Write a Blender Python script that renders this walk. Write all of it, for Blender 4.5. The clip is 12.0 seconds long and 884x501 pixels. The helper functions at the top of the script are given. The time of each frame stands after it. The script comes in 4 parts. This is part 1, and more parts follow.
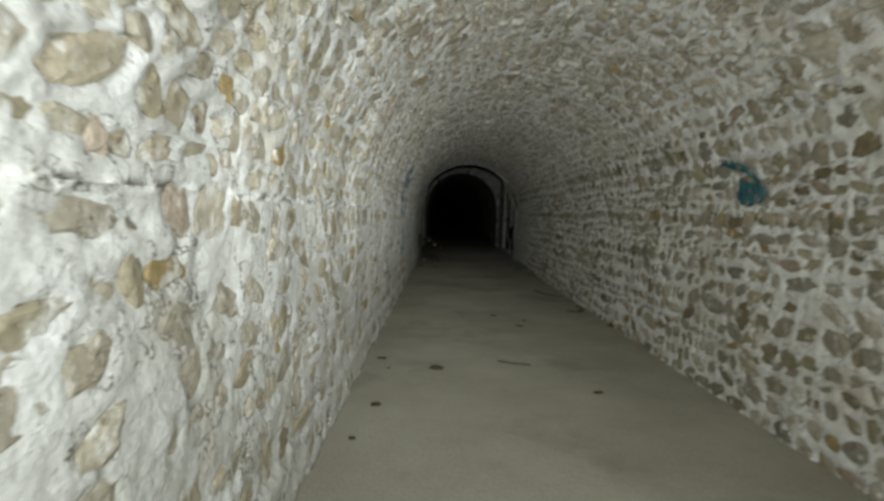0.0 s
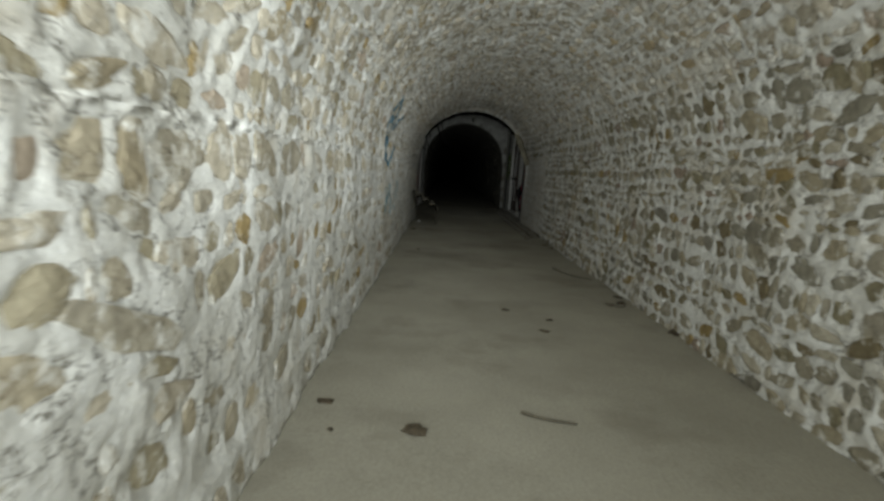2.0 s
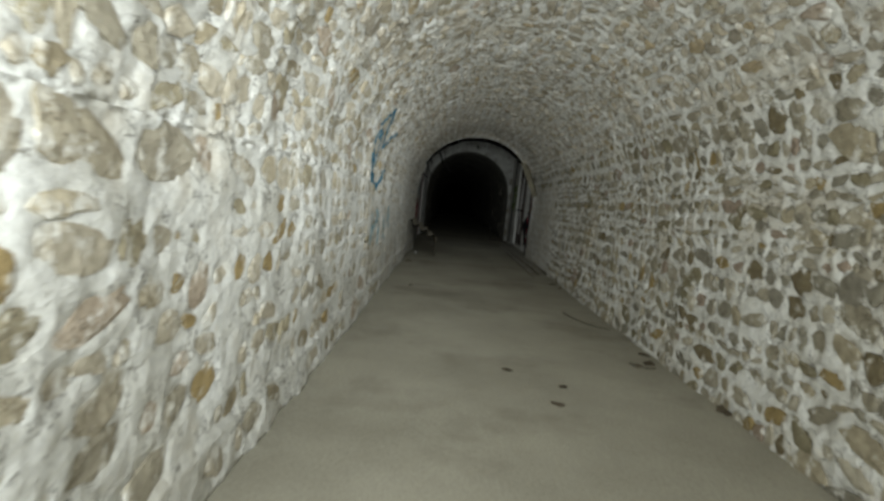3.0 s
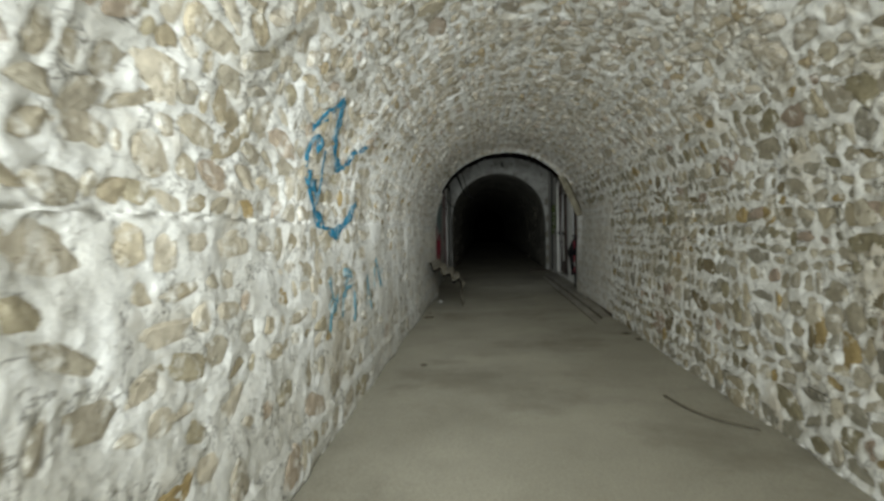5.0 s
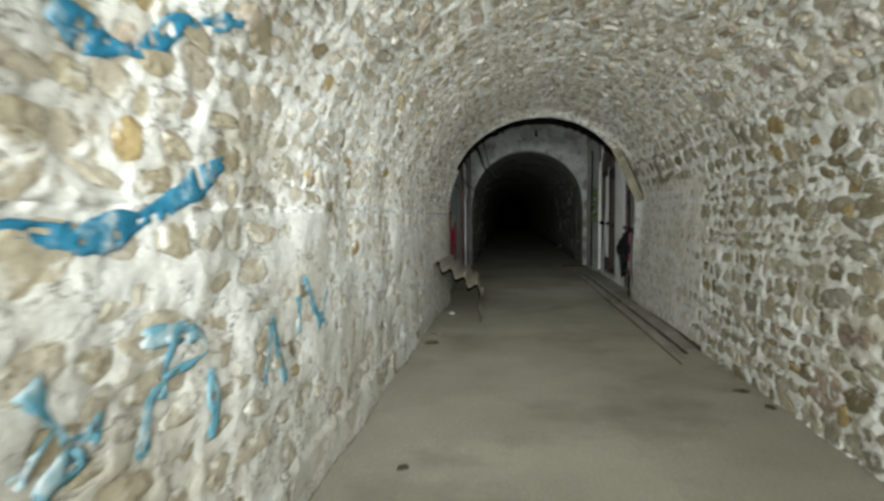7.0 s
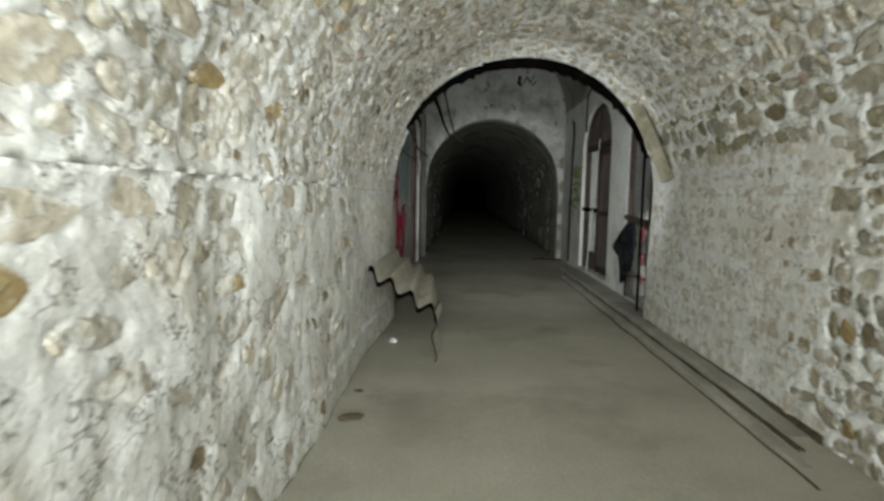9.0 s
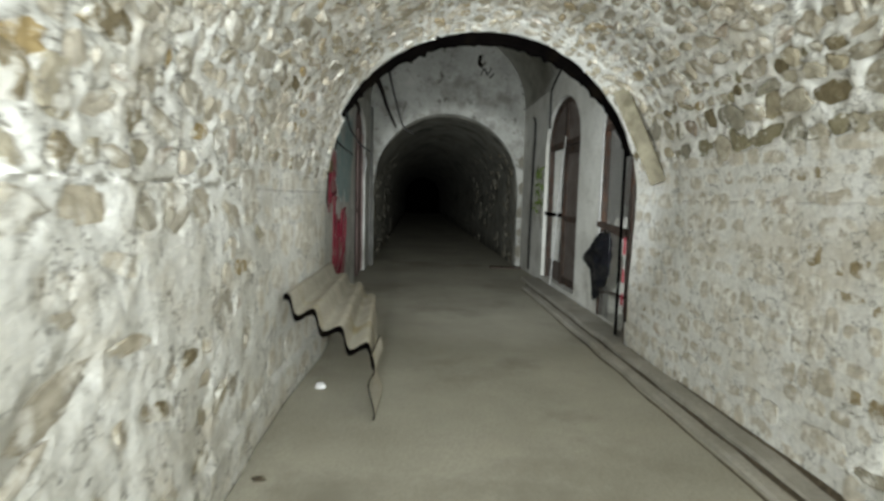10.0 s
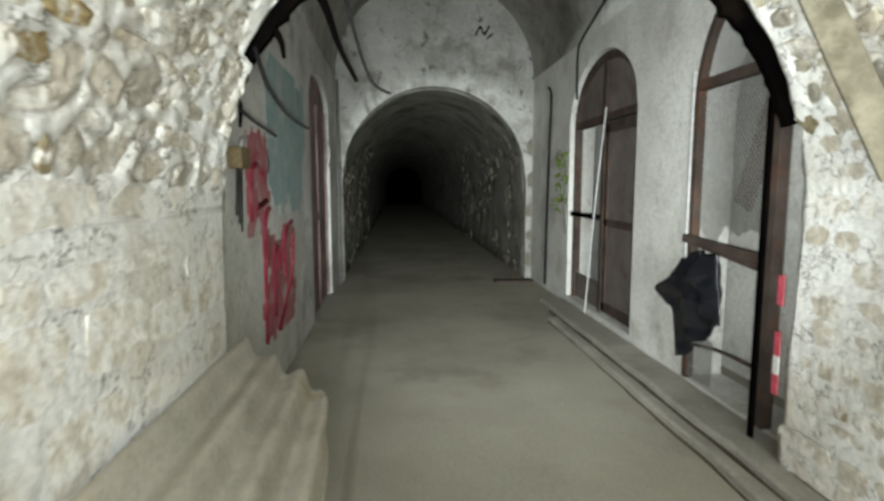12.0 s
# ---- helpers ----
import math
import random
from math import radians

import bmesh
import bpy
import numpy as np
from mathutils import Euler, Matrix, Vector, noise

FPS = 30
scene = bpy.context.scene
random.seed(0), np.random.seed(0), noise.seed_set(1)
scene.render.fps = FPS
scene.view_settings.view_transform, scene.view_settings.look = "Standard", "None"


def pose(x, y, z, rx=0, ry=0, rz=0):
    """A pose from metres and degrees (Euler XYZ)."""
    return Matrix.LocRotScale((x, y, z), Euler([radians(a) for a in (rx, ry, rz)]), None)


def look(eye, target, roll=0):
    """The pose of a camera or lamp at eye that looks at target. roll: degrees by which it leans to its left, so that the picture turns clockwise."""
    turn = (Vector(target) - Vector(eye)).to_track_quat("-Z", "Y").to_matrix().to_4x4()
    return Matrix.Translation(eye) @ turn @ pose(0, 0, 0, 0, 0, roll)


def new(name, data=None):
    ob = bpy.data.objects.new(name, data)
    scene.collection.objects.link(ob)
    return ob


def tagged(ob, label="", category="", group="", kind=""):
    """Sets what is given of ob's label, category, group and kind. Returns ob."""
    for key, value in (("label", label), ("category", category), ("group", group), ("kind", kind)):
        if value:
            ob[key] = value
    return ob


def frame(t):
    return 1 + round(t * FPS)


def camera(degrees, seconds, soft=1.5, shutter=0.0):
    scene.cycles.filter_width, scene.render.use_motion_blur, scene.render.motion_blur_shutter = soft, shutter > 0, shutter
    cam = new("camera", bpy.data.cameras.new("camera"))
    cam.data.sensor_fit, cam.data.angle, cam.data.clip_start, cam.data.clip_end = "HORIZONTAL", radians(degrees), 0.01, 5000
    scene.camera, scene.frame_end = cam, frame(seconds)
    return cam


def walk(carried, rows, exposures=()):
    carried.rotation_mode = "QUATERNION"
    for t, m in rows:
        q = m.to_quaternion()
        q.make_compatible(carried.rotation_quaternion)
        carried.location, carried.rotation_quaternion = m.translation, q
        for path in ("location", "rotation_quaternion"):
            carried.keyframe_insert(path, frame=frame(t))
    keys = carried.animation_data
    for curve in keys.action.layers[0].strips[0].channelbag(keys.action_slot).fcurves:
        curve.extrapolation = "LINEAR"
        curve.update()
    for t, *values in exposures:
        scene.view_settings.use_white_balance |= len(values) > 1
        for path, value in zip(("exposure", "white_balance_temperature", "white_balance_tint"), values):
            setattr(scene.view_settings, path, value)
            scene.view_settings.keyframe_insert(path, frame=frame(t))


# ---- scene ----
cam = camera(77.6, 12.0, soft=3.0, shutter=0.5)
PATH = [
    (0, (-0.762, -0.94, 1.379), (-0.761, 1.055, 1.242), 1.7),
    (0.5, (-0.714, -0.429, 1.374), (-0.835, 1.558, 1.176), 0.1),
    (1, (-0.687, 0.08, 1.408), (-0.801, 2.059, 1.142), 2.7),
    (1.5, (-0.601, 0.554, 1.401), (-0.761, 2.53, 1.133), -0.8),
    (2, (-0.721, 1.241, 1.319), (-0.707, 3.22, 1.027), 3.8),
    (2.5, (-0.648, 1.77, 1.284), (-0.76, 3.743, 0.974), 2.9),
    (3, (-0.617, 2.276, 1.271), (-0.623, 4.268, 1.087), 5.7),
    (5, (-0.418, 4.742, 1.352), (-0.573, 6.735, 1.275), -1.4),
    (5.5, (-0.476, 5.3, 1.365), (-0.636, 7.287, 1.199), 0.4),
    (6, (-0.443, 5.927, 1.373), (-0.734, 7.9, 1.225), -1.5),
    (6.5, (-0.497, 6.613, 1.388), (-0.704, 8.597, 1.239), 0.3),
    (7, (-0.467, 7.272, 1.382), (-0.706, 9.253, 1.254), -0.7),
    (7.5, (-0.494, 7.963, 1.384), (-0.546, 9.957, 1.239), 0.3),
    (9.5, (-0.656, 10.404, 1.362), (-0.724, 12.393, 1.16), 1.2),
    (10, (-0.596, 10.949, 1.393), (-0.494, 12.937, 1.201), 1.5),
    (10.5, (-0.531, 11.517, 1.41), (-0.52, 13.506, 1.198), -1.2),
    (11, (-0.532, 12.128, 1.422), (-0.487, 14.108, 1.142), 1.8),
    (11.5, (-0.511, 12.792, 1.43), (-0.451, 14.776, 1.185), 0.5),
    (12, (-0.599, 13.368, 1.523), (-0.435, 15.348, 1.289), -0.1),
]
walk(cam, [(t, look(eye, target, roll)) for t, eye, target, roll in PATH],
     [(0, -0.1), (0.5, 0.05), (1, 0.5), (1.5, 0.5), (2, 0.4), (2.5, 0.95), (3, 0.98), (5, 1.75), (6, 1.9), (6.5, 2.0), (7, 2.5), (7.5, 2.6), (9.5, 3.25), (10, 3.55), (10.5, 3.75), (11, 3.95), (11.5, 4.3), (12, 4.2)])

# ---------- world and light ----------
world = bpy.data.worlds.new("world")
scene.world = world
world.use_nodes = True
world.node_tree.nodes["Background"].inputs[0].default_value = (0.02, 0.022, 0.025, 1)
world.node_tree.nodes["Background"].inputs[1].default_value = 0.0


def torch_stand_in(y, watts, x=-0.66, aim=(-0.95, 1.55), cone=150):
    """A fixed spot lamp added at one place of the walk, for the walker's carried light."""
    lamp = bpy.data.lights.new("torch_stand_in", "SPOT")
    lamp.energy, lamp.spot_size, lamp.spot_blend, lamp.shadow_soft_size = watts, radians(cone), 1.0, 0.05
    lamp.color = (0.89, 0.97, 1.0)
    ob = new("torch_stand_in", lamp)
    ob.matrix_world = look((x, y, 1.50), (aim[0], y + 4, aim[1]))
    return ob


# Added lamps, all lit at once and weaker along the walk.
STAND_IN_WATTS = 600.0
torch_stand_in(-3.0, STAND_IN_WATTS * 0.35)
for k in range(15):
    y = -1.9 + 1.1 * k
    torch_stand_in(y, STAND_IN_WATTS * 0.105 * math.exp(-0.21 * (y + 0.6)) * (0.7 if y > 12 else 1.0), aim=(-0.15, 1.4) if y > 12 else (-0.95, 1.55))
# Extra narrow lamp at the walk's end, added to brighten the chamber.
torch_stand_in(13.4, STAND_IN_WATTS * 0.10, -0.60, (0.40, 1.75), 72)

# ---------- materials ----------
def nodes_of(name, rough=0.9, metal=0.0):
    m = bpy.data.materials.new(name)
    m.use_nodes = True
    nt = m.node_tree
    b = nt.nodes["Principled BSDF"]
    b.inputs["Roughness"].default_value, b.inputs["Metallic"].default_value = rough, metal
    b.inputs["Specular IOR Level"].default_value = 0.08
    return m, nt, b


def add(nt, kind, **inputs):
    n = nt.nodes.new(kind)
    for k, v in inputs.items():
        n.inputs[k.replace("_", " ")].default_value = v
    return n


def noise_of(nt, scale, detail=5.0, rough=0.6, source="Object"):
    tc = nt.nodes.new("ShaderNodeTexCoord")
    n = add(nt, "ShaderNodeTexNoise", Scale=scale, Detail=detail, Roughness=rough)
    nt.links.new(tc.outputs[source], n.inputs["Vector"])
    return n.outputs["Fac"]


def place_noise(nt, scale, detail=5.0, rough=0.6):
    g = nt.nodes.new("ShaderNodeNewGeometry")
    n = add(nt, "ShaderNodeTexNoise", Scale=scale, Detail=detail, Roughness=rough)
    nt.links.new(g.outputs["Position"], n.inputs["Vector"])
    return n.outputs["Fac"]


def ramp(nt, fac, stops, constant=False):
    r = nt.nodes.new("ShaderNodeValToRGB")
    if constant:
        r.color_ramp.interpolation = "CONSTANT"
    e = r.color_ramp.elements
    while len(e) < len(stops):
        e.new(0.5)
    for el, (p, c) in zip(e, stops):
        el.position = p
        el.color = (*c, 1) if len(c) == 3 else c
    nt.links.new(fac, r.inputs["Fac"])
    return r.outputs["Color"]


def mixed(nt, fac, a, b, mode="MIX"):
    m = nt.nodes.new("ShaderNodeMix")
    m.data_type, m.blend_type = "RGBA", mode
    for sock, v in ((m.inputs[0], fac), (m.inputs[6], a), (m.inputs[7], b)):
        if hasattr(v, "links"):
            nt.links.new(v, sock)
        else:
            sock.default_value = v if isinstance(v, float) else (*v, 1)
    return m.outputs[2]


def grey(v):
    return (v, v, v)


def bumped(nt, b, layers):
    last = None
    for fac, strength, dist in layers:
        bp = add(nt, "ShaderNodeBump", Strength=strength, Distance=dist)
        nt.links.new(fac, bp.inputs["Height"])
        if last:
            nt.links.new(last, bp.inputs["Normal"])
        last = bp.outputs["Normal"]
    nt.links.new(last, b.inputs["Normal"])


def surface(name, dark, light, scale=3.0, rough=0.9, metal=0.0, stain=None, stain_scale=1.2, grain=40.0, bump=0.4, dist=0.01):
    """A worn surface: two colours mixed by broad noise, fine grain, and stains of a third colour."""
    m, nt, b = nodes_of(name, rough, metal)
    base = ramp(nt, place_noise(nt, scale), [(0.32, dark), (0.68, light)])
    base = mixed(nt, 0.55, base, ramp(nt, place_noise(nt, grain, 6, 0.7), [(0.3, grey(0.55)), (0.62, grey(1.0))]), "MULTIPLY")
    if stain:
        mask = ramp(nt, place_noise(nt, stain_scale, 7, 0.65), [(0.52, grey(0)), (0.66, grey(0.85))])
        base = mixed(nt, mask, base, stain)
    nt.links.new(base, b.inputs["Base Color"])
    bumped(nt, b, [(place_noise(nt, grain * 0.4, 6, 0.65), bump, dist), (place_noise(nt, grain * 2.5, 3, 0.6), bump * 0.6, dist * 0.3)])
    return m


MORTAR_D, MORTAR_L = (0.64, 0.62, 0.55), (0.84, 0.83, 0.775)
mortar = surface("lime_mortar", MORTAR_D, MORTAR_L, 2.2, 0.92, 0, (0.56, 0.51, 0.41), 1.7, 34, 0.8, 0.022)
mnt = mortar.node_tree
mb = mnt.nodes["Principled BSDF"]


def cracks_and_shade(nt, b, scale, width, cover, colour):
    """Thin dark lines winding in scattered stretches: fissures, with shadow gaps painted in."""
    line = ramp(nt, place_noise(nt, scale, 4, 0.62), [(0.5 - width, grey(0)), (0.5, grey(0.9)), (0.5 + width, grey(0))])
    where = ramp(nt, place_noise(nt, scale * 0.55, 3, 0.6), [(cover, grey(0)), (cover + 0.05, grey(1))])
    mask = mixed(nt, 1.0, line, where, "MULTIPLY")
    was = b.inputs["Base Color"].links[0].from_socket
    nt.links.new(mixed(nt, mask, was, colour), b.inputs["Base Color"])


cracks_and_shade(mnt, mb, 6.0, 0.016, 0.47, (0.10, 0.085, 0.06))
cracks_and_shade(mnt, mb, 14.0, 0.016, 0.54, (0.16, 0.14, 0.10))
plaster = surface("old_plaster", (0.50, 0.49, 0.44), (0.74, 0.73, 0.67), 1.8, 0.9, 0, (0.32, 0.31, 0.28), 2.3, 30, 0.45, 0.012)
pnt = plaster.node_tree
pb = pnt.nodes["Principled BSDF"]
old = pb.inputs["Base Color"].links[0].from_socket
pits = ramp(pnt, place_noise(pnt, 6.5, 4, 0.7), [(0.64, grey(0)), (0.69, grey(0.8))])
pnt.links.new(mixed(pnt, pits, old, (0.13, 0.12, 0.10)), pb.inputs["Base Color"])
pitted = surface("pitted_grey_plaster", (0.33, 0.325, 0.29), (0.52, 0.51, 0.465), 1.6, 0.93, 0, (0.20, 0.19, 0.165), 2.0, 26, 0.6, 0.02)
qb = pitted.node_tree.nodes["Principled BSDF"]
holes = ramp(pitted.node_tree, place_noise(pitted.node_tree, 4.6, 5, 0.65), [(0.60, grey(0)), (0.66, grey(0.85))])
pitted.node_tree.links.new(mixed(pitted.node_tree, holes, qb.inputs["Base Color"].links[0].from_socket, (0.10, 0.092, 0.075)), qb.inputs["Base Color"])
cracks_and_shade(pitted.node_tree, qb, 5.0, 0.010, 0.52, (0.09, 0.08, 0.065))
cracks_and_shade(pnt, pb, 4.0, 0.008, 0.55, (0.20, 0.185, 0.15))
limewash = surface("limewashed_plaster", (0.60, 0.585, 0.52), (0.80, 0.785, 0.72), 1.5, 0.92, 0, (0.46, 0.44, 0.38), 2.1, 28, 0.5, 0.014)
cracks_and_shade(limewash.node_tree, limewash.node_tree.nodes["Principled BSDF"], 4.0, 0.008, 0.54, (0.22, 0.20, 0.16))
# Inner tunnel coloured dark, in place of light fading along it.
dim_lining = surface("darkened_tunnel_lining", (0.22, 0.21, 0.175), (0.40, 0.385, 0.33), 2.5, 0.95, 0, (0.08, 0.075, 0.065), 1.5, 30, 0.6, 0.02)
STONES = [(0.0, (0.62, 0.585, 0.50)), (0.20, (0.44, 0.41, 0.335)), (0.34, (0.36, 0.33, 0.235)), (0.45, (0.54, 0.49, 0.38)), (0.58, (0.35, 0.335, 0.29)),
          (0.65, (0.45, 0.352, 0.185)), (0.70, (0.50, 0.47, 0.40)), (0.80, (0.28, 0.24, 0.16)), (0.85, (0.47, 0.39, 0.33)), (0.89, (0.40, 0.385, 0.33))]
BLOCKS = [(0.0, (0.70, 0.67, 0.58)), (0.35, (0.62, 0.58, 0.48)), (0.6, (0.56, 0.51, 0.40)), (0.72, (0.66, 0.64, 0.58)), (0.9, (0.44, 0.38, 0.26)), (0.95, (0.48, 0.45, 0.38))]


def stone_material(name, stops, own, smear=0.57):
    m, nt, b = nodes_of(name, 0.88)
    src = nt.nodes.new("ShaderNodeObjectInfo") if own else nt.nodes.new("ShaderNodeNewGeometry")
    c = ramp(nt, src.outputs["Random" if own else "Random Per Island"], stops, True)
    c = mixed(nt, 0.8, c, ramp(nt, place_noise(nt, 14, 6, 0.7), [(0.28, (0.42, 0.38, 0.32)), (0.7, (1.05, 1.0, 0.92))]), "MULTIPLY")
    lime = ramp(nt, place_noise(nt, 9, 6, 0.7), [(smear - 0.05, grey(0.0)), (smear + 0.05, grey(0.9))])
    c = mixed(nt, lime, c, (0.76, 0.74, 0.67))
    nt.links.new(c, b.inputs["Base Color"])
    bumped(nt, b, [(place_noise(nt, 22, 6, 0.65), 0.8, 0.02), (place_noise(nt, 110, 3, 0.6), 0.5, 0.004)])
    return m


LEFT = [(p, c if p == 0.65 else tuple(0.68 * v + 0.32 * w for v, w in zip(c, (0.68, 0.62, 0.48)))) for p, c in STONES]
stone_own, stone_rest = stone_material("rubble_stone", LEFT, True), stone_material("rubble_stone_rest", LEFT, False)
RIGHT = [(p, (0.82 * c[0], 0.82 * c[1], 0.79 * c[2])) for p, c in STONES]
right_own, right_rest = stone_material("olive_rubble_stone", RIGHT, True, 0.60), stone_material("olive_rubble_stone_rest", RIGHT, False, 0.60)
PALE = [(p, c if p in (0.65, 0.80) else tuple(0.62 * v + 0.38 * w for v, w in zip(c, (0.68, 0.65, 0.57)))) for p, c in STONES]
BLOCKS = [(p, tuple(0.5 * v + 0.5 * w for v, w in zip(c, (0.76, 0.735, 0.66)))) for p, c in BLOCKS]
pale_own, pale_rest = stone_material("limewashed_stone", PALE, True, 0.54), stone_material("limewashed_stone_rest", PALE, False, 0.54)
vault_stone = stone_material("vault_stone", [(p, tuple(0.55 * v + 0.45 * w for v, w in zip(c, (0.50, 0.46, 0.38)))) for p, c in STONES], False, 0.56)
for m in (stone_own, stone_rest, pale_own, pale_rest, right_own, right_rest, vault_stone):
    cracks_and_shade(m.node_tree, m.node_tree.nodes["Principled BSDF"], 9.0, 0.014, 0.52, (0.11, 0.09, 0.06))
block_own, block_rest = stone_material("block_stone", BLOCKS, True, 0.50), stone_material("block_stone_rest", BLOCKS, False, 0.50)
TAN = [(0.0, (0.56, 0.52, 0.43)), (0.25, (0.50, 0.455, 0.365)), (0.5, (0.60, 0.565, 0.475)), (0.75, (0.46, 0.42, 0.33)), (0.9, (0.36, 0.30, 0.19)), (0.95, (0.44, 0.36, 0.27))]
TAN = [(p, c if p == 0.9 else tuple(0.6 * v + 0.4 * w for v, w in zip(c, (0.70, 0.68, 0.61)))) for p, c in TAN]
tan_own, tan_rest = stone_material("tan_block_stone", TAN, True, 0.53), stone_material("tan_block_stone_rest", TAN, False, 0.53)
# Lining stones darkened the same way; the jamb stones are simply dark grey.
DARKENED = [(p, tuple(0.2 * v + 0.6 * w for v, w in zip(c, (0.29, 0.28, 0.24)))) for p, c in STONES]
darkened_stone = stone_material("darkened_stone", DARKENED, False, 0.92)
dust = surface("dusty_concrete", (0.345, 0.322, 0.255), (0.45, 0.423, 0.34), 0.9, 0.85, 0, (0.25, 0.23, 0.18), 0.7, 55, 0.22, 0.006)
kerb_mat = surface("kerb_concrete", (0.30, 0.28, 0.23), (0.42, 0.39, 0.33), 2.0, 0.9, 0, (0.24, 0.22, 0.18), 1.5, 40, 0.5, 0.01)
cement_sheet = surface("asbestos_cement", (0.40, 0.37, 0.30), (0.55, 0.51, 0.42), 3.0, 0.9, 0, (0.33, 0.27, 0.15), 2.2, 45, 0.3, 0.006)
# Flat black for iron and scrawl; also shade coloured into rims and end wall.
black_and_shade = surface("flat_black_and_shade", (0.0012, 0.001, 0.001), (0.0025, 0.002, 0.0018), 5, 0.95, 0.0, (0.004, 0.003, 0.002), 4, 60, 0.5, 0.01)
black_and_shade.node_tree.nodes["Principled BSDF"].inputs["Specular IOR Level"].default_value = 0.0
rust = surface("rusty_brown_paint", (0.045, 0.033, 0.027), (0.095, 0.072, 0.058), 5, 0.75, 0, (0.10, 0.05, 0.03), 6, 70, 0.4, 0.005)
dull_panel = surface("dusty_brown_panel", (0.13, 0.105, 0.09), (0.20, 0.17, 0.15), 3, 0.7, 0, (0.10, 0.075, 0.06), 2.5, 60, 0.3, 0.004)
timber = surface("grey_timber", (0.14, 0.123, 0.086), (0.25, 0.225, 0.16), 6, 0.9, 0, (0.08, 0.07, 0.045), 5, 80, 0.6, 0.008)
blue_paint = surface("blue_spray_paint", (0.02, 0.15, 0.25), (0.05, 0.25, 0.38), 8, 0.85, 0, (0.45, 0.52, 0.52), 9, 50, 0.4, 0.01)
faded_blue = surface("faded_blue_paint", (0.09, 0.29, 0.38), (0.25, 0.44, 0.50), 8, 0.85, 0, (0.60, 0.63, 0.60), 8, 50, 0.4, 0.01)
teal_paint = surface("dark_teal_paint", (0.02, 0.10, 0.12), (0.06, 0.17, 0.18), 9, 0.8, 0, (0.28, 0.32, 0.30), 8, 50, 0.4, 0.01)
red_paint = surface("red_wall_paint", (0.33, 0.09, 0.10), (0.43, 0.20, 0.20), 6, 0.8, 0, (0.45, 0.39, 0.36), 7, 50, 0.3, 0.006)
red_deep = surface("deep_crimson_paint", (0.16, 0.012, 0.03), (0.26, 0.03, 0.05), 6, 0.8, 0, (0.30, 0.12, 0.12), 9, 50, 0.3, 0.006)
pale_teal = surface("pale_teal_paint", (0.26, 0.36, 0.35), (0.38, 0.46, 0.44), 4, 0.85, 0, (0.46, 0.45, 0.42), 3, 40, 0.3, 0.006)
pink_wood = surface("faded_mauve_door", (0.22, 0.15, 0.14), (0.33, 0.24, 0.22), 4, 0.8, 0, (0.15, 0.10, 0.09), 3, 60, 0.3, 0.005)
bag_mat, nt_, b_ = nodes_of("black_plastic", 0.16)
b_.inputs["Base Color"].default_value = (0.006, 0.0065, 0.009, 1)
b_.inputs["Specular IOR Level"].default_value = 0.6
bumped(nt_, b_, [(place_noise(nt_, 26, 5, 0.6), 0.5, 0.02)])
cable_mat = surface("black_cable", (0.004, 0.004, 0.004), (0.010, 0.009, 0.008), 20, 0.7)
steel = surface("galvanised_wire", (0.30, 0.29, 0.27), (0.45, 0.44, 0.41), 20, 0.5, 0.7)
bright = surface("white_pipe", (0.48, 0.47, 0.44), (0.62, 0.61, 0.58), 20, 0.5)
paper = surface("white_litter", (0.75, 0.75, 0.73), (0.85, 0.85, 0.83), 20, 0.8)
red_tape = surface("red_tape", (0.36, 0.05, 0.07), (0.46, 0.09, 0.11), 20, 0.5)
leaf_mat = surface("green_leaf", (0.06, 0.10, 0.02), (0.13, 0.17, 0.04), 30, 0.6)
litter_mat = surface("brown_leaf_litter", (0.06, 0.05, 0.035), (0.15, 0.12, 0.08), 30, 0.9)
twig_mat = surface("dry_twig", (0.08, 0.07, 0.05), (0.16, 0.14, 0.10), 30, 0.9)
box_mat = surface("brown_bakelite", (0.14, 0.10, 0.05), (0.22, 0.17, 0.09), 20, 0.6)


# ---------- mesh helpers ----------
def mesh_of(name, verts, faces, material, smooth=False):
    me = bpy.data.meshes.new(name)
    me.from_pydata([tuple(v) for v in verts], [], faces)
    me.materials.append(material)
    if smooth:
        me.polygons.foreach_set("use_smooth", [True] * len(me.polygons))
    me.update()
    return me


def raw(name, verts, faces, material, parent=None, label="", smooth=False):
    ob = new(name, mesh_of(name, verts, faces, material, smooth))
    if parent:
        ob.parent = parent
    return tagged(ob, label)


def part(name, bm, material, parent=None, label="", smooth=False):
    me = bpy.data.meshes.new(name)
    bmesh.ops.recalc_face_normals(bm, faces=bm.faces)
    bm.to_mesh(me)
    bm.free()
    me.materials.append(material)
    if smooth:
        me.polygons.foreach_set("use_smooth", [True] * len(me.polygons))
    ob = new(name, me)
    if parent:
        ob.parent = parent
    return tagged(ob, label)


def box(bm, lo, hi, m=None, bevel=0.0):
    lo, hi = Vector(lo), Vector(hi)
    r = bmesh.ops.create_cube(bm, size=1, matrix=(m or Matrix()) @ Matrix.Translation((lo + hi) / 2) @ Matrix.Diagonal((*(hi - lo), 1)))
    if bevel:
        edges = {e for v in r["verts"] for e in v.link_edges}
        bmesh.ops.bevel(bm, geom=list(edges), offset=bevel, segments=2, affect="EDGES", profile=0.6)
    return bm


def box_part(name, lo, hi, material, parent=None, label="", bevel=0.004, m=None):
    return part(name, box(bmesh.new(), lo, hi, m, bevel), material, parent, label)


